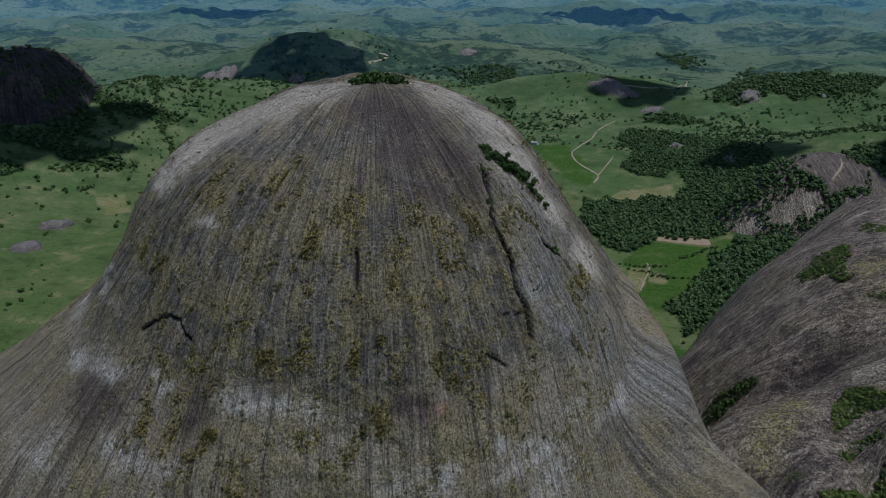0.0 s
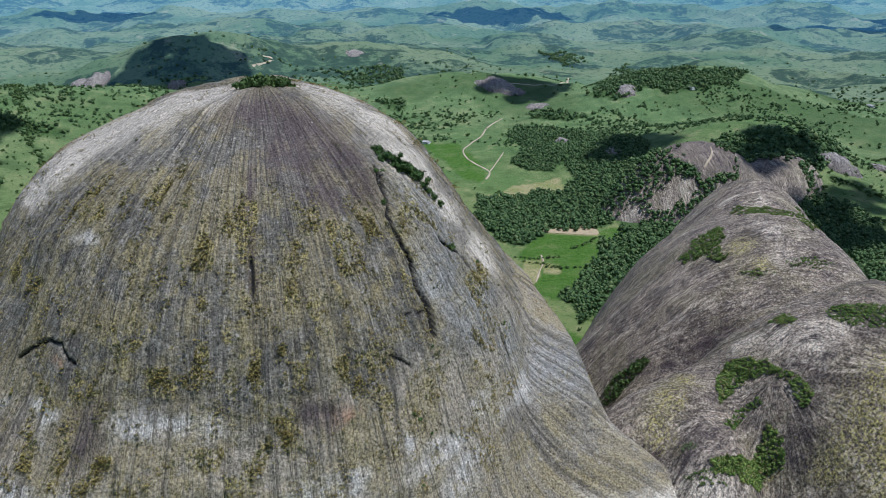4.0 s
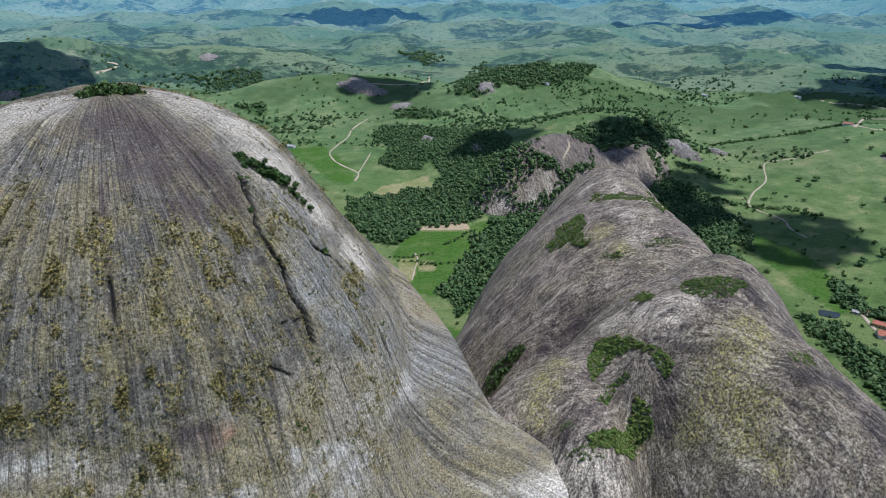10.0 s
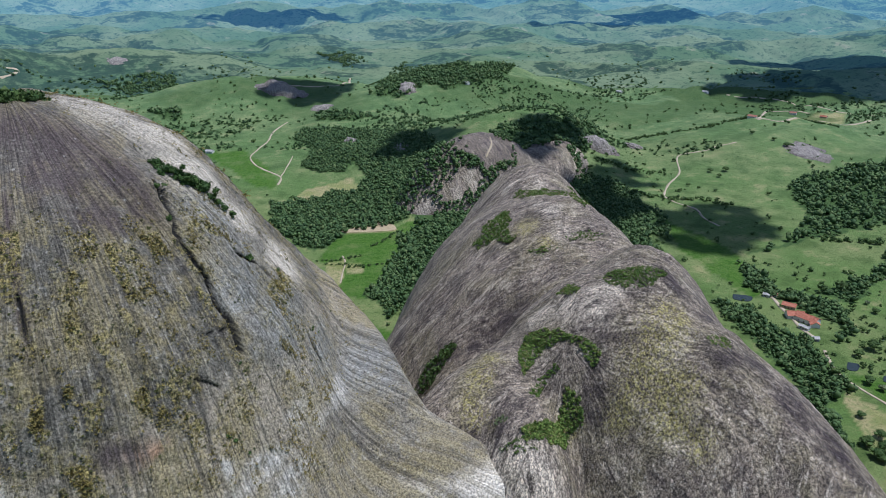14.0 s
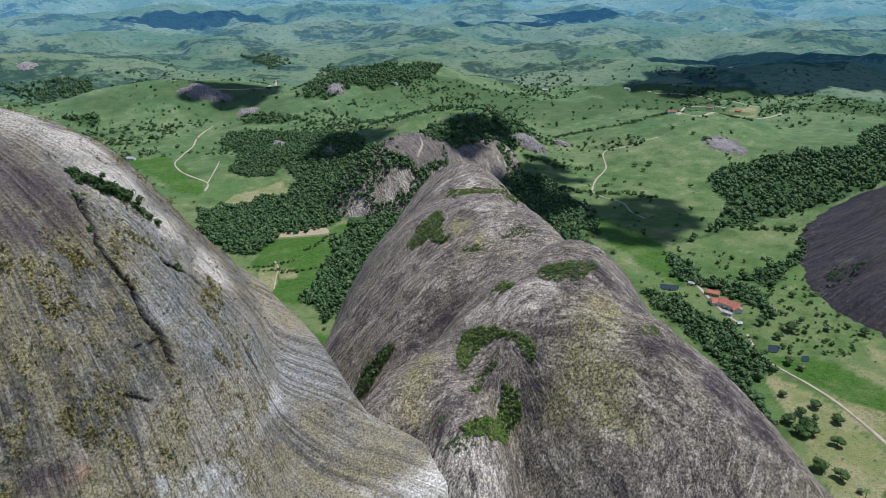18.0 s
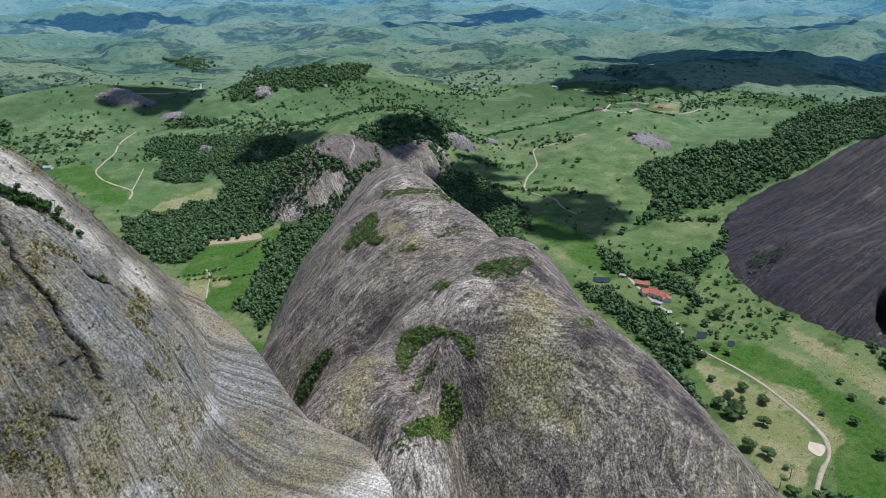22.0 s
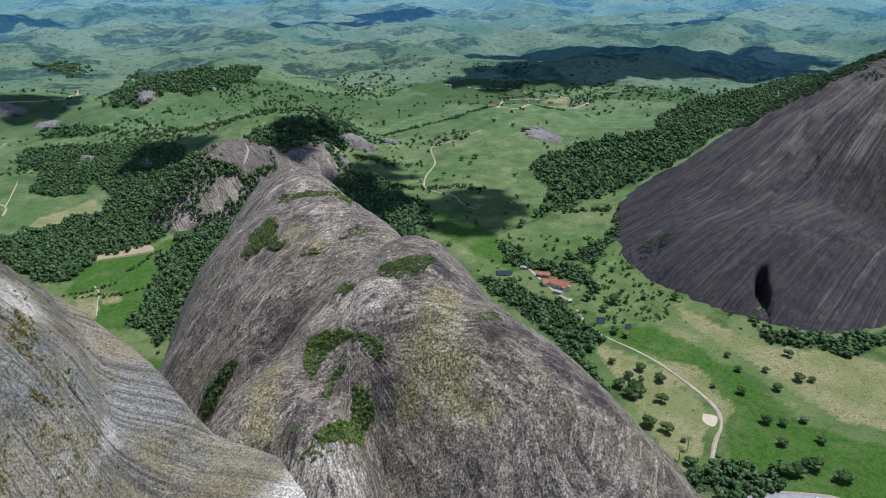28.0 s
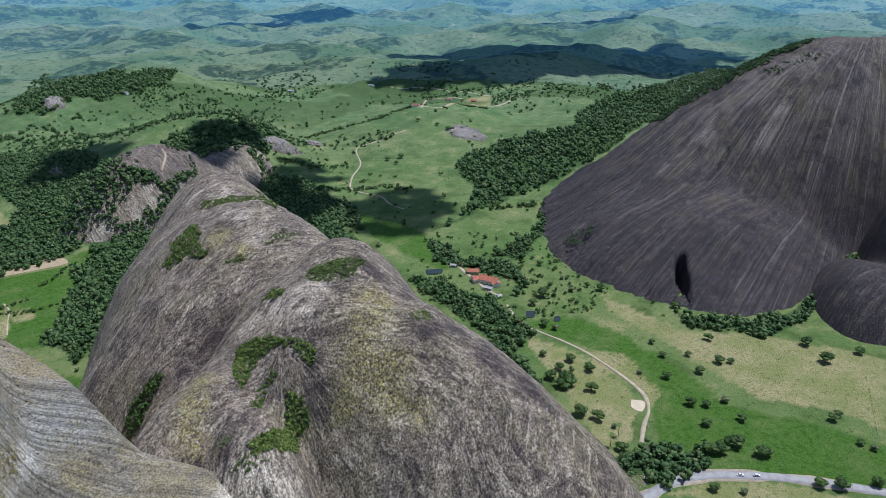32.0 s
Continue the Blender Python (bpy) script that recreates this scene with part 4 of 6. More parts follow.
FACE_SCAR = [(-77.5, 170.9, 6.1, 2.6), (-40.3, 172.2, 10.6, 3), (-23.3, 170.3, 5.6, 2.9), (-104, 167.9, 8, 3.9), (-119.4, 166.5, 8.8, 3.4), (-96.5, 171.6, 4.8, 2), (-72.7, 150.3, 10.6, 3.7),
             (-107.2, 143.8, 5.6, 6.2), (2.7, 147.4, 8, 3.4), (15.4, 147.3, 4.8, 3.9), (46.7, 146.7, 12.2, 4.3), (54.6, 136.7, 9, 6), (34.5, 153.5, 3.7, 4.7), (90.2, 149.5, 11.4, 4),
             (69, 155.2, 6.6, 4.3), (-84.3, 217.2, 5.3, 2), (-141.6, 185.3, 18, 3), (-158, 170, 20, 3), (133.7, 97.8, 12.2, 5), (124, 128, 16, 6)]
FACE_SADDLE = [(98, 113, 10, 4), (98, 108, 10, 5), (97, 101, 9, 6)]
FACE_RUST = [(18, 169, 4, 2.5), (13, 168, 2.5, 3), (-75.5, 186.2, 3.4, 1.8), (-75.5, 186.2, 3, 1.5)]


def face_warp(arc, z):
    return 5 * fbm(arc / 12, z / 9, 83.0, 3), 2.6 * fbm(arc / 12, z / 9, 88.0, 3)


def face_mask(arc, z, blobs, warp):
    out = 0 * arc
    for a, h, ra, rh in blobs:
        out = np.maximum(out, np.exp(-(((arc + warp[0] * min(1, ra / 8) - a) / ra) ** 2 + ((z + warp[1] - h) / rh) ** 2) ** 1.3))
    return out


def lichen_on_face(arc, z, warp):
    clumps = smooth(-0.25, 0.4, fbm(arc / 4.5, z / 7, 80.0, 4))
    return np.clip((face_mask(arc, z, FACE_LICHEN, warp) * 1.1 + 0.3 * smooth(238, 225, z) * smooth(110, 80, np.abs(arc))) * clumps, 0, 1)


def build_dome():
    x, y, z, arc, run, groove = dome_grid()
    warp = face_warp(arc, z)
    masks = (lichen_on_face(arc, z, warp), face_mask(arc, z, FACE_STAIN, warp), np.maximum(0.95 * face_mask(arc, z, FACE_SCAR, warp), face_mask(arc, z, FACE_SADDLE, warp)))
    bare = (np.clip(np.maximum(1.3 * face_mask(arc, z, FACE_CAP, warp), 2.0 * face_mask(arc, z, FACE_SADDLE, warp)), 0, 1), face_mask(arc, z, FACE_SHEET, warp), face_mask(arc, z, FACE_RUST, warp))
    rough_zone = smooth(243, 232, z + 4 * fbm(arc / 10, 0.0, 91.0, 3)) * (1 - bare[0])
    ob = grid_object("rock_dome", x, y, z, ROCK, closed=True, extra={"flow": (run, z, 0), "dark_tone": masks, "bare": bare,
                                                                      "crack": (smooth(0.45, 1.2, -groove), rough_zone, smooth(182, 166, z + 5 * fbm(arc / 14, 0.0, 92.0, 3)) * (1 - 0.75 * on_spur(arc, z)))})
    return tagged(ob, "towering grey gneiss dome streaked with dark stains and lichen", "rock dome", kind="structure")


main_dome = build_dome()
ridge = build_rock("rock_ridge", RIDGE, (0, 20, 480, 660), 1.25, ROCK_RIDGE, "long grey-brown gneiss whaleback ridge with bushes on its crest", 1.1, dark_tone=ridge_tones, crest=RIDGE_LINE, rills=(4.0, 18.0, 0.5),
                   pits=[(208, 176, 3.2, 3.5), (204, 170, 4, 2.6), (194, 322, 17, 10), (123, 208, 1.2, 2.0), (125, 205, 1.2, 2.2), (127, 203, 1.0, 1.6)])
great = build_rock("rock_dome", GREAT, (540, -160, 1300, 660), 2.2, ROCK_DARK, "dark streaked gneiss dome rising over the valley floor", 1.3, dark_tone=great_tones, fan=(1090, 150, 520), rills=(6.5, 70.0, 1.5),
                   pits=[(632, 199, 4.5, 40), (638, 203, 5, 40), (645, 207, 5.5, 40), (652, 211, 5.5, 40), (659, 215, 5.5, 40), (666, 219, 5, 40), (673, 222, 4.5, 40), (690, 338, 16, 9), (672, 342, 10, 6)])
great_south = build_rock("rock_dome", GREAT_SOUTH, (600, -320, 1340, 330), 2.4, ROCK_DARK, "dark gneiss dome beside a deep gully", dark_tone=great_tones, fan=(1180, -80, 480))
knob = build_rock("rock_knob", KNOB, (280, 680, 780, 1060), 2.2, ROCK_RIDGE, "low rocky knob with pale cliffs among trees", 1.1, axis=70, dark_tone=knob_tones)
mesa = build_rock("rock_mesa", MESA, (-960, 1040, -520, 1460), 3.0, ROCK_DARK, "dark cliff-sided rock hill under cloud shadow", 2.5)


def surface_height(x, y):
    z = ground_height(x, y)
    for domes in (RIDGE, GREAT, GREAT_SOUTH, MESA):
        z = np.maximum(z, rock_height(x, y, domes)[0])
    return np.maximum(z, rock_height(x, y, KNOB, 1.1)[0])


def build_outcrop(x, y, rx, ry, turn, h, label="grey rock outcrop in the pasture"):
    s = np.linspace(-1.1, 1.1, 44)
    gx, gy = np.meshgrid(x + s * rx, y + s * ry)
    b = radians(turn)
    dx, dy = (gx - x), (gy - y)
    p, q = dx * math.cos(b) - dy * math.sin(b), dx * math.sin(b) + dy * math.cos(b)
    r = np.sqrt((p / rx) ** 2 + (q / ry) ** 2) + 0.25 * fbm(gx / (rx * 0.5), gy / (ry * 0.5), 90.0, 3)
    rise = h * (1 - r ** 2) + 0.12 * h * fbm(gx / 6, gy / 6, 95.0, 3)
    ob = grid_object("outcrop", gx, gy, ground_height(gx, gy) + rise, DRY_ROCK, keep=rise > -1.0,
                     extra={"flow": (p * 2, q, rise), "dark_tone": (0, 0.3, 0.5 * smooth(0, h, rise))})
    return tagged(ob, label, "rock", kind="structure")


for (ox, oy), size in zip([(-474.9, 820.2), (-464.7, 739.4), (-615.9, 2022.9), (-404.3, 1990.2), (-663.8, 2050.3), (-388.0, 1253.1)] + [(1053.2, 773.7), (649.1, 1516.3), (451.1, 1092.8), (755.3, 944.5), (665.7, 899.4), (413.1, 1232.9), (851.5, 971.2)] + [(395.3, 1658.9), (452.6, 1538.7), (73.1, 2297.1)],
                          [(16, 26, 6), (18, 22, 4), (40, 60, 12), (26, 40, 12), (30, 30, 5), (20, 30, 4), (42, 60, 3), (30, 40, 9), (24, 40, 4), (44, 30, 12), (40, 26, 10), (18, 20, 6), (20, 24, 5),
                           (70, 40, 10), (30, 30, 4), (60, 30, 6)]):
    build_outcrop(ox, oy, size[0] * 0.8, size[1] * 0.8, 20, size[2] * 1.3)


# ---- roads and tracks, draped over the land
def curve_points(pts, step):
    pts = [pts[0]] + list(pts) + [pts[-1]]
    out = []
    for a, b, c, d in zip(pts, pts[1:], pts[2:], pts[3:]):
        a, b, c, d = (np.array(v[:2], float) for v in (a, b, c, d))
        n = max(2, int(np.linalg.norm(c - b) / step))
        for i in range(n):
            t = i / n
            out.append(0.5 * (2 * b + (c - a) * t + (2 * a - 5 * b + 4 * c - d) * t * t + (3 * b - a - 3 * c + d) * t ** 3))
    return np.array(out + [np.array(pts[-1][:2], float)])


def build_road(name, pts, width, mat, label, lift=0.35, step=3.0, wobble=0.25, land=ground_height):
    c = curve_points(pts, step)
    t = np.gradient(c, axis=0)
    t /= np.linalg.norm(t, axis=1)[:, None] + 1e-9
    nrm = np.stack([t[:, 1], -t[:, 0]], 1)
    w = width / 2 * (1 + wobble * fbm(np.arange(len(c)) / 6.0, 0.0, 7.0, 2))
    cols = []
    for off, dz in ((-1.0, -0.8), (-0.98, 0.0), (0.0, 0.06), (0.98, 0.0), (1.0, -0.8)):
        p = c + nrm * (w * off)[:, None]
        cols.append(np.column_stack([p, land(p[:, 0], p[:, 1]) + lift + dz]))
    g = np.stack(cols, 1)
    ob = grid_object(name, g[:, :, 0], g[:, :, 1], g[:, :, 2], mat)
    return tagged(ob, label, "road", kind="structure")


HIGHWAY = [(325.9, 122.0), (345.3, 118.1), (361.3, 114.0), (377.6, 107.7), (393.4, 95.3), (406.8, 78.3), (420.1, 57.9), (429.3, 40.1), (437.2, 22.3), (445.6, 2.5), (459.0, -34.7)]
build_road("road", HIGHWAY, 10.5, DIRT, "sandy verge of the paved road", 0.22, wobble=0.3)
build_road("road", HIGHWAY, 7.6, ASPHALT, "pale grey asphalt road curving through the valley", 0.45, wobble=0.0)
LANE = [(399.8, 141.9), (420.7, 148.9), (439.2, 153.4), (455.0, 163.3), (465.0, 177.3), (475.6, 199.0), (486.6, 227.5), (492.1, 252.0), (494.4, 276.0), (497.1, 295.3), (503.7, 308.6), (514.6, 323.2), (522.9, 332.5)]
build_road("track", LANE, 2.9, DIRT, "sandy dirt lane to the farmhouse", 0.35)
build_road("track", [(535.4, 352.7), (539.1, 367.6), (549.1, 386.8), (559.3, 407.5), (567.1, 421.1), (571.5, 432.2)], 3.2, DIRT, "sandy farmyard drive")
build_road("track", [(227.3, 1030.8), (241.3, 1069.9), (227.8, 1110.9), (219.6, 1156.6), (226.9, 1220.2), (248.4, 1265.1), (282.4, 1328.3), (308.9, 1393.1), (356.0, 1465.0)], 3.2, DIRT, "pale winding farm track")
build_road("track", [(241.3, 1069.9), (268.3, 1124.6), (289.1, 1174.8)], 1.8, DIRT, "pale farm track")
build_road("track", [(711.2, 735.3), (704.5, 704.5), (707.5, 669.2), (690.3, 637.4), (683.1, 603.9)], 3.0, DIRT, "pale foot track over the pasture")
build_road("track", [(711.2, 735.3), (761.4, 779.8), (820.8, 820.1), (877.9, 885.2), (913.2, 874.1), (981.8, 858.7)], 3.0, DIRT, "pale foot track over the pasture")
build_road("track", [(1121.4, 937.0), (1397.4, 1157.2), (1440.3, 1146.5), (1471.4, 1091.8)], 6.0, DIRT, "sandy road round a far farm")
build_road("track", [(1126.5, 950.1), (1181.6, 928.3), (1406.4, 1019.6), (1414.7, 965.3), (1501.3, 957.3)], 7.0, DIRT, "sandy road past a far farm")
build_road("track", [(1474.2, 1343.4), (1506.4, 1254.3), (1517.6, 1189.9), (1526.7, 1093.3), (1564.7, 978.4)], 5.0, DIRT, "sandy road between far farms")
build_road("track", [(197.9, 645.7), (209.1, 671.8), (220.4, 696.4), (223.9, 716.8)], 1.6, DIRT, "dirt path between the fields")
build_road("track", [(-218.2, 2135.3), (-180.6, 2164.0), (-166.4, 2202.8), (-193.8, 2204.3)], 6.0, DIRT, "pale track on a far hillside")
build_road("track", [(415.4, 1683.4), (500.1, 1690.4), (570.9, 1730.0), (703.7, 2076.6)], 6.0, DIRT, "pale track on a far hillside")
build_road("track", [(460.5, 810.6, 66.9), (473.5, 822.0, 76.2), (481.6, 833.4, 80.8), (486.8, 847.7, 84.6)], 2.2, DIRT, "worn pale footpath over bare rock", land=surface_height, lift=0.5)


def build_sheet(name, pts, mat, label, category, lift, thick=0.6):
    """A flat plot or pool with a rim, level with the land."""
    bm = bmesh.new()
    ring = curve_points(pts + pts[:1], 1.5)[:-1]
    zs = ground_height(ring[:, 0], ring[:, 1])
    z = float(zs.mean()) if category == "pond" else None
    vs = [bm.verts.new((p[0], p[1], (z if z is not None else q) + lift)) for p, q in zip(ring, zs)]
    f = bm.faces.new(vs)
    bmesh.ops.extrude_face_region(bm, geom=[f])
    for v in vs:
        v.co.z -= thick
    me = bpy.data.meshes.new(name)
    bm.to_mesh(me)
    bm.free()
    me.materials.append(mat)
    return tagged(new(name, me), label, category, kind="structure")


build_sheet("pavement", [(444.3, 169.4), (447.8, 160.2), (434.7, 156.7), (434.9, 164.7)], SAND, "bare sandy plot beside the lane", "plot", 0.3)
build_sheet("pavement", [(240.3, 793.7), (279.6, 804.6), (310.9, 799.8), (311.0, 770.3), (277.1, 779.7)], TILLED, "freshly tilled tan field strip", "plot", 0.3)
build_sheet("water", [(540.4, 448.4), (552.3, 436.3), (542.0, 429.4), (532.4, 439.3)], WATER, "small dark farm pond", "pond", 0.5)
build_sheet("water", [(522.2, 310.4), (527.0, 303.8), (516.5, 298.3), (511.8, 303.2)], WATER, "small dark pond in the meadow", "pond", 0.5)
build_sheet("water", [(527.9, 283.5), (532.4, 280.4), (525.0, 275.4), (520.5, 278.5)], WATER, "small dark pool in the marsh", "pond", 0.5)


# ---- plants
rng = np.random.default_rng(7)
ICO = bmesh.new()
bmesh.ops.create_icosphere(ICO, subdivisions=1, radius=1.0)
ICO_V = np.array([v.co[:] for v in ICO.verts])
ICO_F = np.array([[v.index for v in f.verts] for f in ICO.faces])
ICO.free()


def clump(lumps, leaves, leaf, flat=0.8, spread=0.6):
    """A leafy crown of radius 1: uneven lumps under a coat of loose leaf sprays."""
    vs, fs, n = [], [], 0
    centres = []
    for i in range(lumps):
        a, r = rng.uniform(0, 2 * np.pi), spread * np.sqrt(rng.uniform(0.05, 1))
        c = np.array([r * np.cos(a), r * np.sin(a), rng.uniform(-0.25, 0.45) * flat])
        s = rng.uniform(0.34, 0.58) * (1.15 - 0.4 * r)
        v = ICO_V * (1 + 0.35 * rng.uniform(-1, 1, (len(ICO_V), 1))) * [s, s, s * 0.85] + c
        centres.append((c, s))
        vs.append(v)
        fs.append(ICO_F + n)
        n += len(v)
    for i in range(leaves):
        c, s = centres[rng.integers(lumps)]
        d = rng.normal(size=3)
        d[2] = abs(d[2]) * 0.9 - 0.25
        d /= np.linalg.norm(d)
        p = c + d * s * rng.uniform(0.85, 1.2)
        q = rng.normal(size=(3, 3)) * leaf
        vs.append(p + q)
        fs.append(np.array([[n, n + 1, n + 2]]))
        n += 3
    return np.concatenate(vs), np.concatenate(fs)


def blades(count=9):
    """A rosette of stiff pointed leaves."""
    vs, fs = [], []
    for i in range(count):
        a, tilt = rng.uniform(0, 2 * np.pi), rng.uniform(0.2, 1.1)
        d = np.array([np.cos(a) * np.cos(tilt), np.sin(a) * np.cos(tilt), np.sin(tilt)])
        s = np.array([-np.sin(a), np.cos(a), 0]) * 0.22
        vs += [d * 0.1 - s, d * 0.1 + s, d * rng.uniform(0.8, 1.2)]
        fs.append([3 * i, 3 * i + 1, 3 * i + 2])
    return np.array(vs), np.array(fs)


def scatter(name, shapes, at, size, mat, label, category, squash=None, soft=False):
    """Many small plants as one mesh."""
    vs, fs, n = [], [], 0
    for i, p in enumerate(at):
        v, f = shapes[rng.integers(len(shapes))]
        a = rng.uniform(0, 2 * np.pi)
        c, s = np.cos(a), np.sin(a)
        w = v * size[i]
        if squash is not None:
            w = w * [1, 1, squash[i]]
        vs.append(np.column_stack([w[:, 0] * c - w[:, 1] * s, w[:, 0] * s + w[:, 1] * c, w[:, 2]]) + p)
        fs.append(f + n)
        n += len(v)
    ob = raw_object(name, np.concatenate(vs), np.concatenate(fs), mat, soft)
    return tagged(ob, label, category, kind="stuff")


def sample(poly, per, jitter=5.0):
    """Random places inside an outline, one for so many square metres."""
    p = np.array([q[:2] for q in poly])
    lo, hi = p.min(0) - 4, p.max(0) + 4
    n = int(np.prod(hi - lo) / per)
    x, y = rng.uniform(lo[0], hi[0], n), rng.uniform(lo[1], hi[1], n)
    k = covered(x, y, [poly], jitter)
    return x[k], y[k]


def off_rock(x, y, gap=1.0):
    z = ground_height(x, y)
    ok = np.ones(len(x), bool)
    for domes in (RIDGE, GREAT, GREAT_SOUTH):
        ok &= rock_height(x, y, domes)[0] < z + gap
    return ok & (np.hypot(x - DOME_AT[0], y - DOME_AT[1]) > 150)


BARE = [[(337.0, 791.5, 1.9), (363.7, 815.3, 27.4), (377.0, 791.3, 10.1), (360.6, 773.4, 2.6)], [(381.3, 800.6, 27.7), (403.0, 803.3, 45.0), (424.9, 805.7, 55.7), (451.2, 799.3, 52.8), (435.4, 789.3, 31.7), (404.5, 789.0, 22.6)], [(414.4, 838.9, 76.1), (462.6, 845.8, 85.6), (525.7, 841.2, 70.2), (494.0, 813.4, 60.4), (455.6, 799.3, 52.3), (439.9, 815.6, 71.0)]]
FOREST_TREES = [clump(2, 8, 0.26, 0.8, 0.45) for i in range(14)]


def build_woods():
    xs, ys, ss = [], [], []
    for i, poly in enumerate(WOODS):
        d = np.hypot(*np.mean(poly, 0)[:2])
        x, y = sample(poly, 14 if d < 1200 else 60, 8.0)
        k = off_rock(x, y)
        x, y = x[k], y[k]
        if d < 1200:
            k = ~covered(x, y, BARE, 3.0)
            x, y = x[k], y[k]
        xs.append(x), ys.append(y), ss.append(rng.uniform(2.0, 4.4, len(x)) * rng.choice([0.75, 1.0, 1.2], len(x)) * (1.0 if d < 1200 else 1.5))
    x, y, s = np.concatenate(xs), np.concatenate(ys), np.concatenate(ss)
    z = surface_height(x, y)
    return scatter("forest", FOREST_TREES, np.column_stack([x, y, z + s * 0.75]), s, FOREST,
                   "dense dark green tropical woodland canopy", "forest", rng.uniform(0.9, 1.4, len(x)), True)


forest = build_woods()
SMALL_BUSH = [clump(3, 26, 0.2) for i in range(8)]


def build_scrub():
    xs, ys, ss = [], [], []
    for poly in THICKETS:
        x, y = sample(poly, (240 if poly is THICKETS[-1] else 110) if np.hypot(*np.mean(poly, 0)[:2]) < 900 else 260, 20.0)
        xs.append(x), ys.append(y), ss.append(rng.uniform(1.2, 3.4, len(x)))
    # lone bushes over all the pasture
    n = 9000
    a, d = np.radians(rng.uniform(-36, 90, n)), 420 * (2500 / 420) ** rng.uniform(0, 1, n)
    x, y = d * np.sin(a), d * np.cos(a)
    k = fbm(x / 150, y / 150, 33.0, 3) + rng.normal(size=n) * 0.35 > 0.2
    k &= ~covered(x, y, LUSH + DRY) & (rng.uniform(size=n) < smooth(350, 1000, d) * 0.8 + 0.2)
    xs.append(x[k]), ys.append(y[k]), ss.append(rng.uniform(1.0, 3.6, k.sum()) * (0.8 + d[k] / 2500))
    x, y, s = np.concatenate(xs), np.concatenate(ys), np.concatenate(ss)
    k = off_rock(x, y)
    x, y, s = x[k], y[k], s[k]
    return scatter("scrub", SMALL_BUSH, np.column_stack([x, y, surface_height(x, y) + s * 0.55]), s, TREE_LEAF,
                   "scattered green bushes and small trees on the pasture", "scrub", rng.uniform(0.8, 1.2, len(x)))


scrub = build_scrub()


def build_far_woods():
    n = 40000
    a, d = np.radians(rng.uniform(-36, 90, n)), 1250 * (2250 / 1250) ** rng.uniform(0, 1, n)
    x, y = d * np.sin(a), d * np.cos(a)
    k = fbm(x / 190, y / 150, 61.0, 5) + rng.normal(size=n) * 0.1 > 0.34
    k &= off_rock(x, y) & ~covered(x, y, LUSH + DRY)
    x, y, d = x[k][:6000], y[k][:6000], d[k][:6000]
    rise = 16 * fbm(x / 260, y / 260, 71.0, 5) + 22 * (1 - np.abs(vnoise(x / 420, y / 420, 75.0))) ** 3 - 6
    z = surface_height(x, y) + rise * smooth(2100, 2700, d) * (d > 2050)
    s = rng.uniform(3.0, 6.5, len(x)) * (0.7 + d / 4500)
    return scatter("far_woods", [clump(1, 14, 0.25) for i in range(8)], np.column_stack([x, y, z + s * 0.2]), s, FOREST,
                   "dark woods and tree lines on the distant hills", "woods", rng.uniform(0.8, 1.2, len(x)))


far_woods = build_far_woods()


def build_meadow_tufts():
    xs, ys = [], []
    for poly in LUSH[3:4] + DRY[:2]:
        x, y = sample(poly, 42, 3.0)
        xs.append(x), ys.append(y)
    x, y = np.concatenate(xs), np.concatenate(ys)
    s = rng.uniform(0.4, 1.1, len(x))
    return scatter("tall_grass", [blades(8) for i in range(5)], np.column_stack([x, y, ground_height(x, y)]), s, SHRUB_LEAF,
                   "tufts of tall meadow grass", "grass")


meadow = build_meadow_tufts()


def build_hedges():
    at, size = [], []
    for line in ([(-568.6, 994.2), (-543.1, 1002.9), (-514.2, 1020.3), (-483.7, 1037.8)], [(-560, 1012), (-524.4, 1031), (-495, 1040)], [(-776.9, 1755.3), (-690, 1620), (-607.6, 1494), (-500, 1260), (-381.2, 1030.9), (-343.1, 988)],
                 [(-523, 938), (-505, 950), (-495, 962)], [(-760, 1500), (-640, 1330), (-560, 1200)], [(-640, 1180), (-600, 1140), (-560, 1130)], [(760, 660), (740, 700), (700, 730), (690, 770)], [(757, 515), (790, 480), (830, 450)],
                 [(720, 900), (760, 860), (800, 830)], [(900, 1050), (980, 1040), (1060, 1000), (1130, 980)], [(1250, 900), (1320, 960), (1380, 1040)], [(194.4, 714.4), (216.5, 706.5), (242.5, 708.1)], [(220.1, 682.0), (243.2, 677.1), (260.6, 672.5)], [(264.4, 730.0), (282.0, 739.5), (303.8, 757.1), (317.4, 763.1)], [(201.4, 698.4), (222.2, 687.8), (236.0, 674.7)]):
        far = math.hypot(*line[0]) > 800
        c = np.repeat(curve_points(line, 5.0 if far else 3.0), 2 if far else 1, 0)
        at.append(c + rng.normal(size=c.shape) * (5.0 if far else 1.0))
        size.append(rng.uniform(1.2, 2.8, len(c)) * (1.7 if far else 1.0))
    p, s = np.concatenate(at), np.concatenate(size)
    return scatter("hedge", SMALL_BUSH, np.column_stack([p, ground_height(p[:, 0], p[:, 1]) + s * 0.5]), s, TREE_LEAF, "hedgerows between bright green fields", "hedge")


hedges = build_hedges()


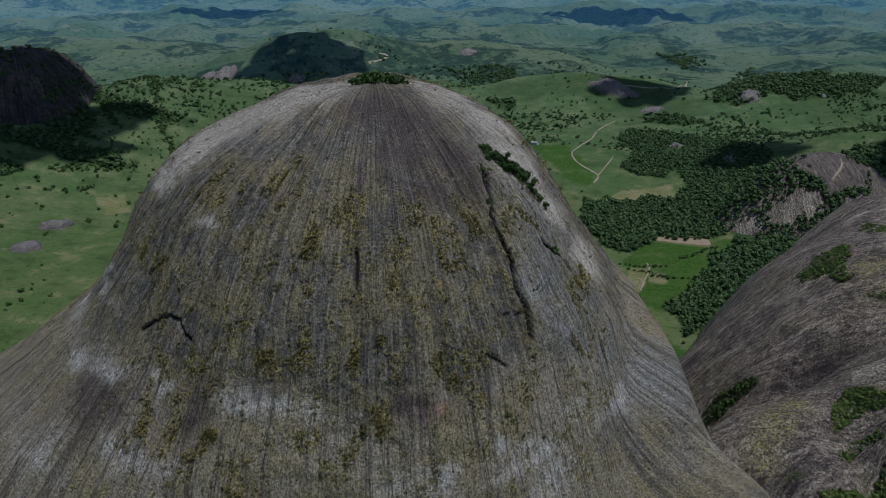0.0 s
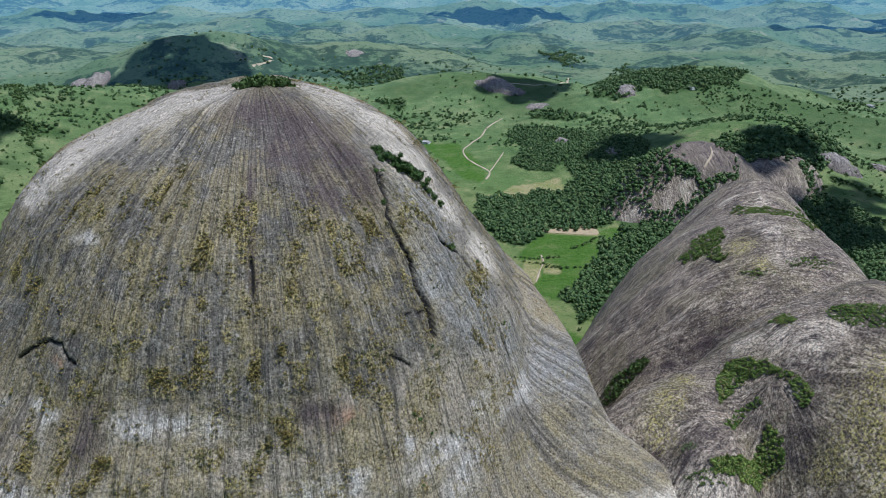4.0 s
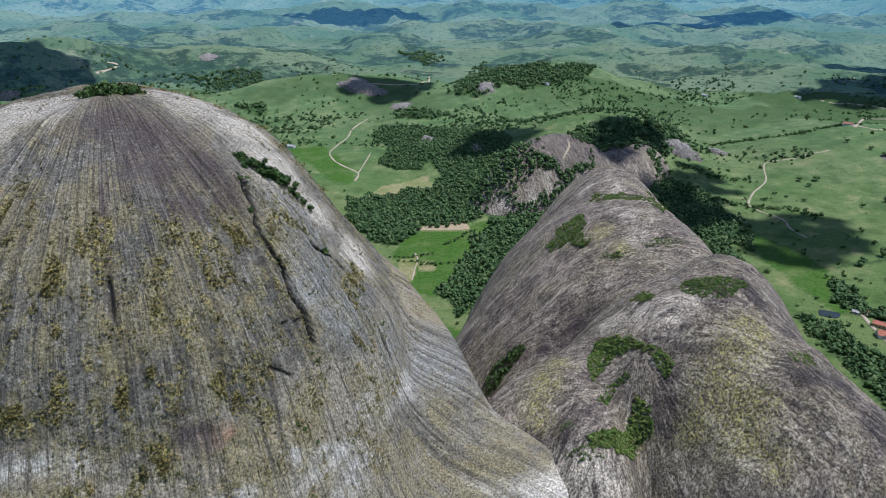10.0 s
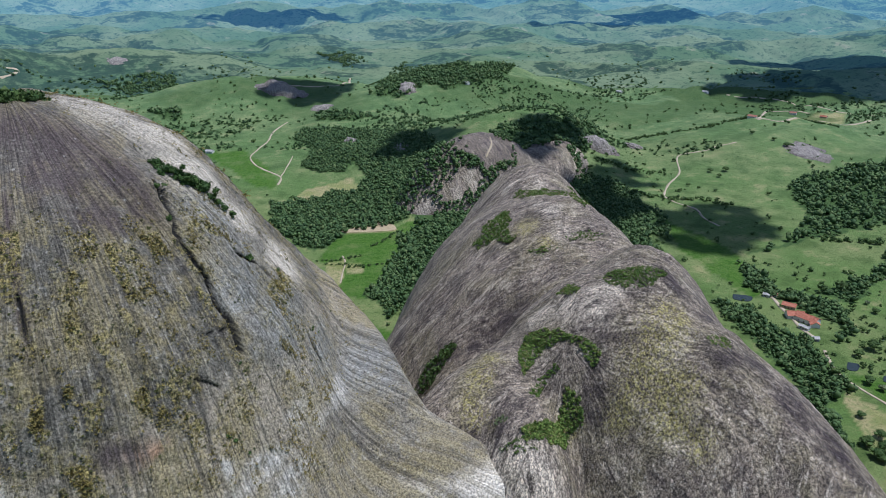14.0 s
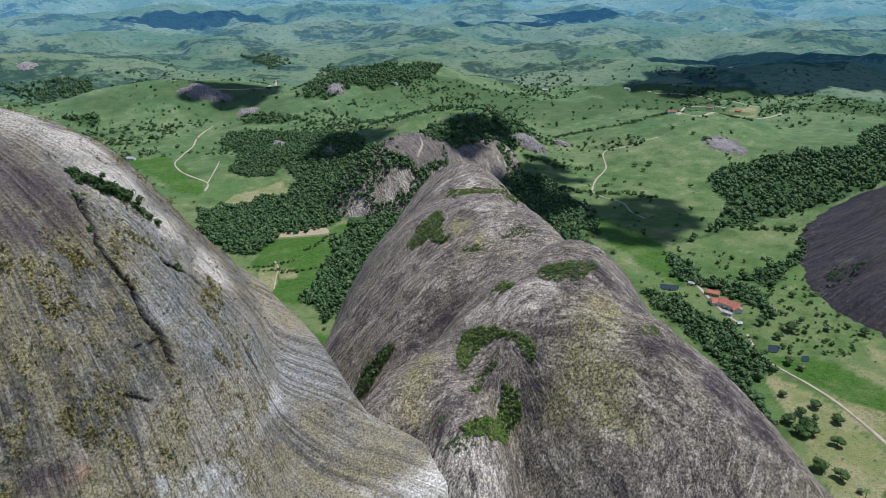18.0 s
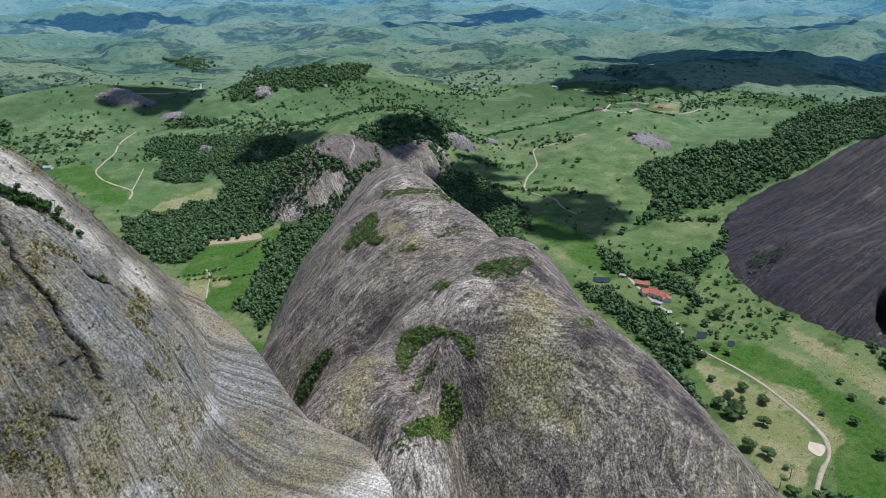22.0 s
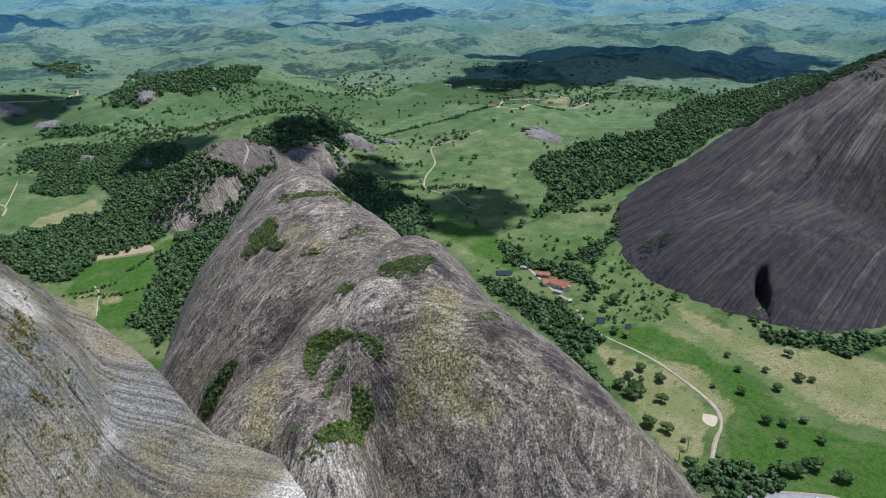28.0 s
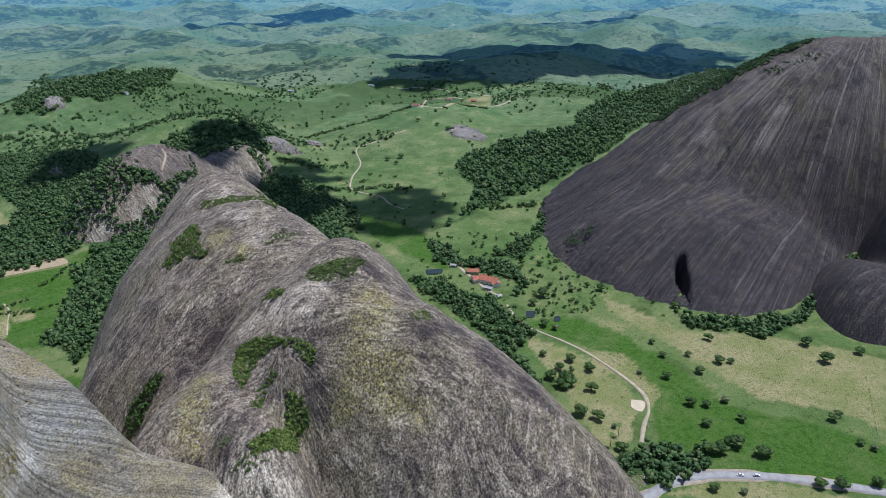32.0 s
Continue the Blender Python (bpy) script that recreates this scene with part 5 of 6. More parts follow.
def trunk_mesh(height, radius, limbs):
    bm = bmesh.new()
    def limb(a, b, r0, r1):
        d = Vector(b) - Vector(a)
        m = Matrix.Translation(Vector(a) + d / 2) @ d.to_track_quat("Z", "Y").to_matrix().to_4x4()
        bmesh.ops.create_cone(bm, cap_ends=True, segments=7, radius1=r0, radius2=r1, depth=d.length, matrix=m)
    limb((0, 0, -0.4), (0.1, 0, height), radius, radius * 0.6)
    for i in range(limbs):
        a = 2 * math.pi * i / limbs + random.uniform(-0.4, 0.4)
        limb((0.1, 0, height * random.uniform(0.75, 0.98)), (math.cos(a) * height * 0.6, math.sin(a) * height * 0.6, height * random.uniform(1.4, 1.7)), radius * 0.5, radius * 0.2)
    return bm


def tree_prototype(width, height, leaf_mat, label):
    top = new("tree")
    part("trunk", trunk_mesh(height * 0.26, 0.22 + height * 0.012, 4), BARK, top, "grey-brown tapered trunk")
    v, f = clump(11, 620, 0.075, 0.8, 0.68)
    crown = raw_object("crown", v * [width / 2, width / 2, height * 0.44] + [0, 0, height * 0.5], f, leaf_mat)
    crown.parent = top
    return tagged(top, label, "tree", "lone trees in the valley")


KINDS = [tree_prototype(9, 7.5, TREE_LEAF, "round dark green tree standing alone in the meadow"),
         tree_prototype(7, 6.0, TREE_LEAF, "low spreading green tree on valley grass"),
         tree_prototype(6, 5.0, PALE_LEAF, "small grey-green bushy tree in the marsh"),
         tree_prototype(11, 10, TREE_LEAF, "large full-crowned dark tree near the road")]
TREE_SPOTS = [(465.4, 131.6), (470.2, 121.9), (484.4, 113.3), (467.9, 96.0), (447.1, 113.9), (421.8, 95.0), (432.8, 93.7), (417.2, 100.9), (434.6, 89.4), (434.7, 74.7), (437.4, 70.4), (508.7, 44.2), (516.9, 42.8), (489.4, 23.7), (488.9, 15.5), (382.5, 87.0), (391.0, 71.2), (426.4, 36.2), (432.2, 24.5), (450.0, 7.8)]
TREE_SPOTS += [(462.2, 213.3), (437.1, 198.5), (405.9, 177.6), (404.4, 164.1), (536.5, 192.2), (520.3, 175.5), (534.8, 159.9), (514.2, 142.6), (490.0, 160.0), (483.2, 179.7), (539.1, 135.1), (544.5, 128.1), (572.7, 155.9), (484.7, 113.0), (384.0, 149.1), (392.4, 135.5)]
TREE_SPOTS += [(638.6, 374.9), (627.6, 358.9), (647.5, 408.9), (626.3, 413.4), (559.4, 313.5), (539.1, 313.3), (588.3, 298.2), (609.2, 320.9), (506.9, 281.8), (507.4, 270.7), (496.8, 302.9), (678.3, 402.3), (437.1, 222.4), (448.5, 234.0), (433.2, 215.3), (467.2, 217.3), (403.5, 189.2)]
TREE_SPOTS += [(608.2, 276.0), (617.0, 202.4), (606.6, 119.4), (593.7, 67.0), (626.5, 47.7), (614.4, 86.7), (431.9, 231.2), (427.5, 221.1), (437.3, 219.1), (426.0, 215.3), (378.1, 142.3), (385.1, 139.1), (466.3, 232.4), (459.9, 255.5)]
TREE_SPOTS += [(848.0, 764.5), (855.9, 790.7), (875.5, 778.2), (675.2, 875.9), (679.8, 867.0), (1036.3, 874.5), (1035.6, 801.5), (1487.6, 899.7), (1533.6, 1017.7), (1038.9, 830.2), (1068.0, 1043.3), (1203.9, 1234.9)]
TREE_KIND = "3120133033311121213310021111121102022133312202103301331131333300111111111111111"
for i, (tx, ty) in enumerate(TREE_SPOTS):
    proto = KINDS[int(TREE_KIND[i % len(TREE_KIND)])]
    place = pose(tx, ty, float(surface_height(np.array([tx]), np.array([ty]))[0]), 0, 0, rng.uniform(0, 360)) 
    copy = copy_thing(proto, place)
    k = float(rng.uniform(0.75, 1.2)) * (1.25 if math.hypot(tx, ty) > 900 else 1.0)
    copy.scale = (k, k, k)
for proto in KINDS:
    for o in (*proto.children, proto):
        bpy.data.objects.remove(o)


def build_palm(x, y):
    top = new("palm_tree")
    z = float(ground_height(x, y))
    top.location = (x, y, z)
    bm = bmesh.new()
    bmesh.ops.create_cone(bm, cap_ends=True, segments=8, radius1=0.28, radius2=0.18, depth=10, matrix=Matrix.Translation((0, 0, 4.8)))
    part("trunk", bm, BARK, top, "slender grey palm trunk")
    for i in range(14):
        bm = bmesh.new()
        a, lift = 2 * math.pi * i / 14 + random.uniform(-0.2, 0.2), random.uniform(0.1, 0.9)
        rows = []
        for k in range(6):
            r = k / 5
            p = Vector((math.cos(a) * 3.6 * r, math.sin(a) * 3.6 * r, 9.8 + lift * 2.4 * r - 2.6 * r * r))
            s = Vector((-math.sin(a), math.cos(a), 0)) * (0.5 * (1 - r) * min(1, 4 * r + 0.2) + 0.04)
            rows.append([bm.verts.new(p - s - Vector((0, 0, 0.25 * s.length))), bm.verts.new(p), bm.verts.new(p + s - Vector((0, 0, 0.25 * s.length)))])
        for r0, r1 in zip(rows, rows[1:]):
            bm.faces.new((r0[0], r0[1], r1[1], r1[0]))
            bm.faces.new((r0[1], r0[2], r1[2], r1[1]))
        part("frond", bm, SHRUB_LEAF, top)
    return tagged(top, "tall slender palm with drooping fronds beside the lane", "palm tree", "palms")


for px, py in [(397.1, 157.7), (383.3, 156.9)]:
    build_palm(px, py)


# ---- plants on the rocks
def dome_places(n, weight):
    """Random places on the main dome, more where weight is high; only on its visible front."""
    x, y, z, arc, *_ = dome_grid(260, 420, 30)
    x, y, z, arc = (v[6:230, :420].ravel() for v in (x, y, z, arc))
    w = weight(arc, z) * np.hypot(x - DOME_AT[0], y - DOME_AT[1])
    i = rng.choice(len(x), n, p=w / w.sum())
    return np.column_stack([x[i], y[i], z[i]]) + rng.normal(size=(n, 3)) * 0.35


def tuft_weight(arc, z):
    patchy = smooth(-0.05, 0.5, fbm(arc / 5, z / 8, 80.0, 4))
    return (lichen_on_face(arc, z, face_warp(arc, z)) + 0.05) * (0.02 + patchy) * smooth(128, 145, z) * (1 - smooth(0.15, 0.5, face_mask(arc, z, FACE_STAIN, (0, 0))))


at = dome_places(15000, tuft_weight)
tufts = scatter("bromeliads", [blades(8) for i in range(8)], at, rng.uniform(0.35, 0.85, len(at)) ** 1.2, TUFT_LEAF,
                "yellow-green bromeliad tufts clinging to the rock face", "bromeliads")
at = dome_places(2600, lambda a, z: (0.03 + lichen_on_face(a, z, face_warp(a, z)) ** 2) * smooth(150, 165, z) * smooth(246, 236, z))
dark_tufts = scatter("bromeliads", [clump(2, 16, 0.3) for i in range(6)], at, rng.uniform(0.2, 0.65, len(at)), CUSHION,
                     "dark green cushion plants on the rock face", "bromeliads")


def ridge_tufts():
    pts = []
    for a, b, c, s in RIDGE_LICHEN:
        n = int(s * s * 1.1)
        p = np.column_stack([rng.normal(a, s * 0.75, n), rng.normal(b, s * 0.75, n)])
        pts.append(np.column_stack([p, rock_height(p[:, 0], p[:, 1], RIDGE, 1.1)[0]]))
    p = np.concatenate(pts)
    return scatter("bromeliads", [blades(9) for i in range(6)], p, rng.uniform(0.25, 0.7, len(p)), TUFT_LEAF,
                   "yellow-green bromeliad tufts on the ridge slope", "bromeliads")


ridge_tufts()


def shrub_patch(poly, per, size, mat, label, high=1.0):
    """Low shrubs that fill an outline on the rock."""
    flat = [p[:2] for p in poly]
    x, y = sample(flat, per * 0.2, 3.6)
    s = rng.uniform(*size, len(x)) * rng.choice([0.5, 0.8, 1.1], len(x))
    z = rock_height(x, y, RIDGE, 1.1)[0]
    return scatter("shrubs", SHRUBS, np.column_stack([x, y, z + s * 0.3]), s, mat, label, "shrubs", np.full(len(x), high))


SHRUBS = [clump(2, 32, 0.24, 0.7) for i in range(10)]
for outline, per, size, mat, label, high in [
        ([(164.1, 245.1), (168, 239.4), (171.9, 227.3), (176.5, 217.3), (177.1, 207.7), (174.9, 206.3), (172.5, 212.9), (172, 220.9), (168.2, 228.2), (163.1, 231.3), (156.1, 229.4), (148.2, 228.7), (157.3, 238.9)], 2.0, (0.5, 1.2), SHRUB_LEAF, "green shrubs in a hollow of the bare ridge", 1.0),
        ([(152.4, 223.5), (162.4, 223.1), (164, 218.9), (156.9, 221), (146.3, 216.2), (145.3, 219.2)], 2.0, (0.5, 1.0), SHRUB_LEAF, "low green shrubs on bare rock", 1.0),
        ([(162.5, 211.8), (166.8, 205.9), (165.1, 200.9), (161.4, 196.8), (156.3, 199.6), (141.3, 190.9), (133.7, 193.9), (134.8, 198), (145.1, 201.1), (158.6, 209.8)], 1.6, (0.5, 1.3), SHRUB_LEAF, "thick green shrubs above the saddle", 1.1),
        ([(125.6, 199.8), (134.2, 194.7), (137.2, 188.9), (131.4, 190), (126, 196)], 4.0, (0.3, 0.8), SHRUB_LEAF, "sparse shrubs at the saddle", 1.0),
        ([(203.4, 242.5), (208.7, 243.2), (213.6, 231.5), (221.2, 222.9), (220.5, 220.1), (209.3, 218.4), (201.8, 224.7), (199.4, 233.4)], 2.2, (0.4, 0.9), SHRUB_LEAF, "flat cushion of shrubs on the summit of the hump", 0.8),
        ([(184, 252.6), (191.8, 254.9), (192.9, 243.3), (189.9, 239.3), (184.3, 244.2)], 2.6, (0.4, 1.0), SHRUB_LEAF, "small shrubs on the shoulder of the hump", 1.0),
        ([(230.1, 402.9), (245.3, 406.1), (235.6, 378.7), (235.4, 367.6), (228.3, 366.2), (225, 378.7), (215.2, 383.8), (216.9, 394.8)], 6, (0.7, 1.5), SHRUB_LEAF, "shrubs in a shallow hollow of the ridge", 1.0),
        ([(281, 445.2), (294.2, 430.6), (308.9, 422), (298.8, 407.7), (279.8, 416.2), (275.8, 436.7)], 7.0, (0.5, 1.3), SHRUB_LEAF, "grassy shrubs across the ridge top", 0.8),
        ([(308.9, 422), (283, 372.7), (281.5, 358.1), (296, 370), (318, 412), (325.3, 437.3)], 8.0, (0.5, 1.3), SHRUB_LEAF, "grassy shrubs along the ridge edge", 0.8),
        ([(250.3, 344.7), (265.7, 338), (270, 329), (262, 327), (250, 338.1)], 6.0, (0.4, 1.1), SHRUB_LEAF, "low shrubs on the ridge top", 0.8),
        ([(229.6, 351.1), (238.8, 347), (240, 339.5), (229.5, 341)], 5.0, (0.4, 1.1), SHRUB_LEAF, "low shrubs on the ridge", 0.9),
        ([(210.7, 188.9), (224.4, 189.2), (220.4, 183.8), (210.2, 185)], 3.0, (0.4, 0.9), SHRUB_LEAF, "small shrubs on the steep flank", 0.9),
        ([(152, 362), (163.3, 357), (172, 350), (174, 343), (163, 345), (155, 350)], 7.0, (0.9, 2.2), TREE_LEAF, "dark green trees in the gully between the rocks", 1.2),
        ([(131.1, 216.4), (134.8, 213.5), (133.8, 209.4), (129.6, 211.4)], 2.5, (0.4, 0.9), PALE_LEAF, "low grey-green shrubs on a dark slope", 1.0)]:
    shrub_patch(outline, per, size, mat, label, high)


def dome_bushes(points, per, size, mat, label, spread=1.0, high=1.1):
    p = np.repeat(np.array(points), per, 0)
    p = p + rng.normal(size=p.shape) * [spread, spread, spread * 0.4]
    s = rng.uniform(*size, len(p))
    return scatter("shrubs", SHRUBS, p + np.column_stack([0 * s, 0 * s, s * 0.25]), s, mat, label, "shrubs", np.full(len(s), high))


dome_bushes([(-32.5, 288.5, 257.6), (-30.7, 292, 258.2), (-28.5, 288.5, 257.8), (-26.4, 294, 258.4), (-25.1, 289, 258.2), (-22.6, 293, 257.9), (-20, 291.5, 257.5), (-17.7, 292.5, 257.2)], 18, (1.0, 2.5), TREE_LEAF, "clump of dark green trees on the very top of the dome", 1.3, 1.2)
dome_bushes([(15.9, 264.3, 235.9), (19.2, 261.4, 234.1), (22.3, 260.9, 232.2), (25.7, 261.2, 229.9), (28, 261, 228), (30.6, 260.7, 226.3)], 22, (0.8, 1.9), TREE_LEAF, "dark bushes along a ledge of the dome", 1.5)
dome_bushes([(33, 259.2, 223.2), (34.8, 259.2, 220.8), (36.5, 259.1, 218.3), (39, 259.3, 215.3)], 11, (0.5, 1.4), TREE_LEAF, "thinning bushes at the end of a rock ledge", 0.8)
dome_bushes([(14.4, 252.4, 231.3), (15.9, 242.2, 223.2), (52.2, 253.3, 192.8), (48.5, 250.8, 196.6), (41.7, 243.9, 203.4), (61.3, 242.3, 171.2), (64.3, 244.1, 167.8), (58, 241.4, 174)], 6, (0.4, 1.1), TREE_LEAF, "small dark bushes in a crack", 0.7)
dome_bushes([(21.7, 198.5, 162), (23.1, 198.1, 159.8), (26.5, 197.7, 154.4), (21.7, 188.2, 141.6), (28.9, 212, 180.3), (29.5, 210.2, 177.1)], 6, (0.4, 1.0), TREE_LEAF, "small dark bushes low on the rock face", 0.7)
dome_bushes([(-14.4, 308, 256.4), (-9, 309, 255), (-4.5, 312, 252.9), (0, 313, 251), (4.5, 314, 249.2), (12.1, 311, 246.8), (19.7, 306, 243.1), (26.3, 297.9, 239.6), (33.2, 291.4, 232.4), (40.5, 293, 224), (47.6, 287, 214.4), (77.8, 300, 170.4), (81, 298, 164.5), (84.1, 296, 158.8), (89, 289, 147.3)], 26, (0.25, 0.75), TUFT_LEAF, "yellow bromeliads along the skyline of the dome", 1.8, 0.8)


def rock_scrub(poly, per, size, label):
    flat = [p[:2] for p in poly]
    x, y = sample(flat, per, 6)
    s = rng.uniform(*size, len(x))
    return scatter("shrubs", SMALL_BUSH, np.column_stack([x, y, surface_height(x, y) + 0.8 + s * 0.4]), s, FOREST, label, "shrubs")


rock_scrub([(915, 352), (924, 318), (928, 292), (952, 268), (976, 244), (998, 222), (1030, 205), (1050, 235), (1020, 290), (980, 340), (945, 375)], 12, (1.6, 3.6), "woods along the crest of the dark dome")
rock_scrub([(928, 236), (938, 242), (960, 205), (972, 182), (958, 178), (936, 208)], 16, (1.0, 2.2), "bushes near the top of the dark dome")
rock_scrub([(836, 240), (846, 240), (852, 230), (843, 226)], 10, (0.8, 1.8), "small bushes on the dark face")
rock_scrub([(707, 350), (682, 322), (662, 330), (674, 354), (690, 360)], 16, (1.0, 2.4), "bushes on a broken ledge at the foot of the dome")
rock_scrub([(377.8, 810.5, 36.9), (399.6, 822.1, 62.2), (426.2, 825.2, 74.1), (443.8, 826.5, 78.2), (427.2, 810.4, 62.0), (408.1, 805.3, 50.0), (381.3, 800.6, 27.7)], 30, (1.2, 2.8), "green scrub on the shoulder of the knob")
rock_scrub([(354.3, 821.7, 21.4), (374.8, 804.1, 27.5), (408.6, 788.9, 23.6), (377.0, 791.3, 10.1), (352.1, 807.8, 6.3)], 40, (1.0, 2.4), "scrub between pale cliffs")

# ---- buildings
def box(bm, x0, y0, z0, x1, y1, z1):
    bmesh.ops.create_cube(bm, size=1.0, matrix=Matrix.Translation(((x0 + x1) / 2, (y0 + y1) / 2, (z0 + z1) / 2)) @ Matrix.Diagonal((x1 - x0, y1 - y0, z1 - z0, 1)))


def build_house(x, y, bearing, length, width, height, wall, roof, label, windows=3, ridge_up=0.28):
    top = new("house")
    top.matrix_world = pose(x, y, float(ground_height(np.array([x]), np.array([y]))[0]), 0, 0, -bearing)
    L, W, H, R = length / 2, width / 2, height, width * ridge_up
    bm = bmesh.new()
    box(bm, -L, -W, -1.5, L, W, H)
    for s in (-1, 1):                        # gable ends
        a = [bm.verts.new((s * L, -W, H)), bm.verts.new((s * L, W, H)), bm.verts.new((s * L, 0, H + R))]
        b = [bm.verts.new((s * (L - 0.25), v.co.y, v.co.z)) for v in a]
        bm.faces.new(a), bm.faces.new(b[::-1])
        for i in range(3):
            bm.faces.new((a[i], b[i], b[(i + 1) % 3], a[(i + 1) % 3]))
    part("wall", bm, wall, top)
    for s in (-1, 1):                        # two roof slopes with overhang, laid in rows of tiles
        bm = bmesh.new()
        rows = max(4, int(W / 0.7))
        line = []
        for r in range(rows):                # stepped courses from the ridge to the eaves
            for t, up in ((r / rows, 0.04), ((r + 0.98) / rows, 0.14)):
                line.append((s * (W + 0.5) * t, H + R + 0.12 - (R + 0.15) * t + up))
        line += [(y, z - 0.24) for y, z in (line[-1], line[0])]
        ends = [[bm.verts.new((e * (L + 0.5), y, z)) for y, z in line] for e in (-1, 1)]
        for i in range(len(line)):
            j = (i + 1) % len(line)
            bm.faces.new((ends[0][i], ends[0][j], ends[1][j], ends[1][i]))
        bm.faces.new(ends[0]), bm.faces.new(ends[1][::-1])
        part("roof", bm, roof, top, "clay tile roof slope")
    bm = bmesh.new()
    box(bm, -L - 0.5, -0.18, H + R + 0.1, L + 0.5, 0.18, H + R + 0.32)
    part("ridge_cap", bm, roof, top)
    for s in (-1, 1):
        for i in range(windows):
            wx = -L + (i + 1) * length / (windows + 1)
            bm = bmesh.new()
            if i == windows // 2 and s < 0:
                box(bm, wx - 0.5, s * W - 0.06, 0, wx + 0.5, s * W + 0.06, 2.1)
                part("door", bm, WOOD, top, "brown wooden door")
            else:
                box(bm, wx - 0.6, s * W - 0.06, 1.0, wx + 0.6, s * W + 0.06, 2.1)
                w = part("window", bm, WOOD, top, "dark framed window")
                bm = bmesh.new()
                box(bm, wx - 0.5, s * W - 0.08, 1.1, wx + 0.5, s * W + 0.08, 2.0)
                part("pane", bm, WINDOW_GLASS, w)
    return tagged(top, label, "house", "farm buildings")


for (hx, hy), args in zip([(565.5, 403.3), (553.0, 386.8), (555.7, 376.0), (554.0, 367.8), (566.5, 430.6), (573.7, 427.7), (540.3, 366.4), (530.9, 348.2)],
                          [(60, 12, 7.5, 3.0, PLASTER, TILE, "small farmhouse with a bright clay tile roof"),
                           (35, 15, 10, 3.4, WHITEWASH, TILE, "white farmhouse wing with a red clay tile roof"),
                           (80, 20, 11, 4.0, WHITEWASH, TILE, "long white farmhouse with a clay tile roof"),
                           (125, 11, 8, 3.2, WHITEWASH, TILE, "white farmhouse wing with a clay roof"),
                           (60, 6, 4, 2.4, WHITEWASH, CONCRETE, "small whitewashed shed with a grey roof"), (60, 6, 4, 2.4, WHITEWASH, TILE_OLD, "small whitewashed outbuilding with an old roof"),
                           (80, 9, 4, 2.8, WHITEWASH, CONCRETE, "low white annexe with a flat grey roof"),
                           (30, 6, 4.5, 2.4, CONCRETE, CONCRETE, "grey concrete shed by the lane")]):
    build_house(hx, hy, *args)
for (hx, hy), args in zip([(349.9, 137.0), (342.8, 142.7)] + [(1138.8, 967.4), (1451.8, 1394.5), (1433.7, 1106.8), (1456.7, 1045.9), (170.5, 1294.9), (790.3, 1492.8), (1285.5, 1538.3)],
                          [(40, 10, 7, 3.0, PLASTER, TILE, "roadside house with an orange clay roof"), (70, 7, 5, 2.6, SCRAP, TILE_OLD, "small roadside house with an old roof"),
                           (60, 16, 9, 3.2, WHITEWASH, TILE_OLD, "distant white farm building"), (80, 16, 9, 3.2, WHITEWASH, CONCRETE, "distant white shed on green pasture"),
                           (60, 14, 9, 3.2, WHITEWASH, TILE_OLD, "distant farm building with weathered clay roof"), (70, 14, 9, 3.2, PLASTER, TILE, "distant farm building with a clay roof"),
                           (40, 14, 8, 3.0, WHITEWASH, CONCRETE, "distant pale farm shed"), (80, 18, 8, 3.0, WHITEWASH, CONCRETE, "distant white shed on a wooded hill"),
                           (80, 18, 9, 3.2, WHITEWASH, CONCRETE, "distant white farm building")]):
    build_house(hx, hy, *args, windows=2)


def build_rubble(x, y, n, spread):
    vs, fs, k = [], [], 0
    for i in range(n):
        p = np.array([x, y]) + rng.normal(size=2) * spread
        s = rng.uniform(0.2, 0.7)
        v = ICO_V * (1 + 0.3 * rng.uniform(-1, 1, (len(ICO_V), 1))) * [s, s, s * 0.6]
        vs.append(v + [*p, float(ground_height(p[:1], p[1:])[0]) + 0.2])
        fs.append(ICO_F + k)
        k += len(v)
    return tagged(raw_object("rubble", np.concatenate(vs), np.concatenate(fs), SCRAP), "pale rubble and boulders beside the road", "rubble", kind="stuff")


rx, ry = 361.1, 126.9
build_rubble(rx, ry, 130, 5.0)


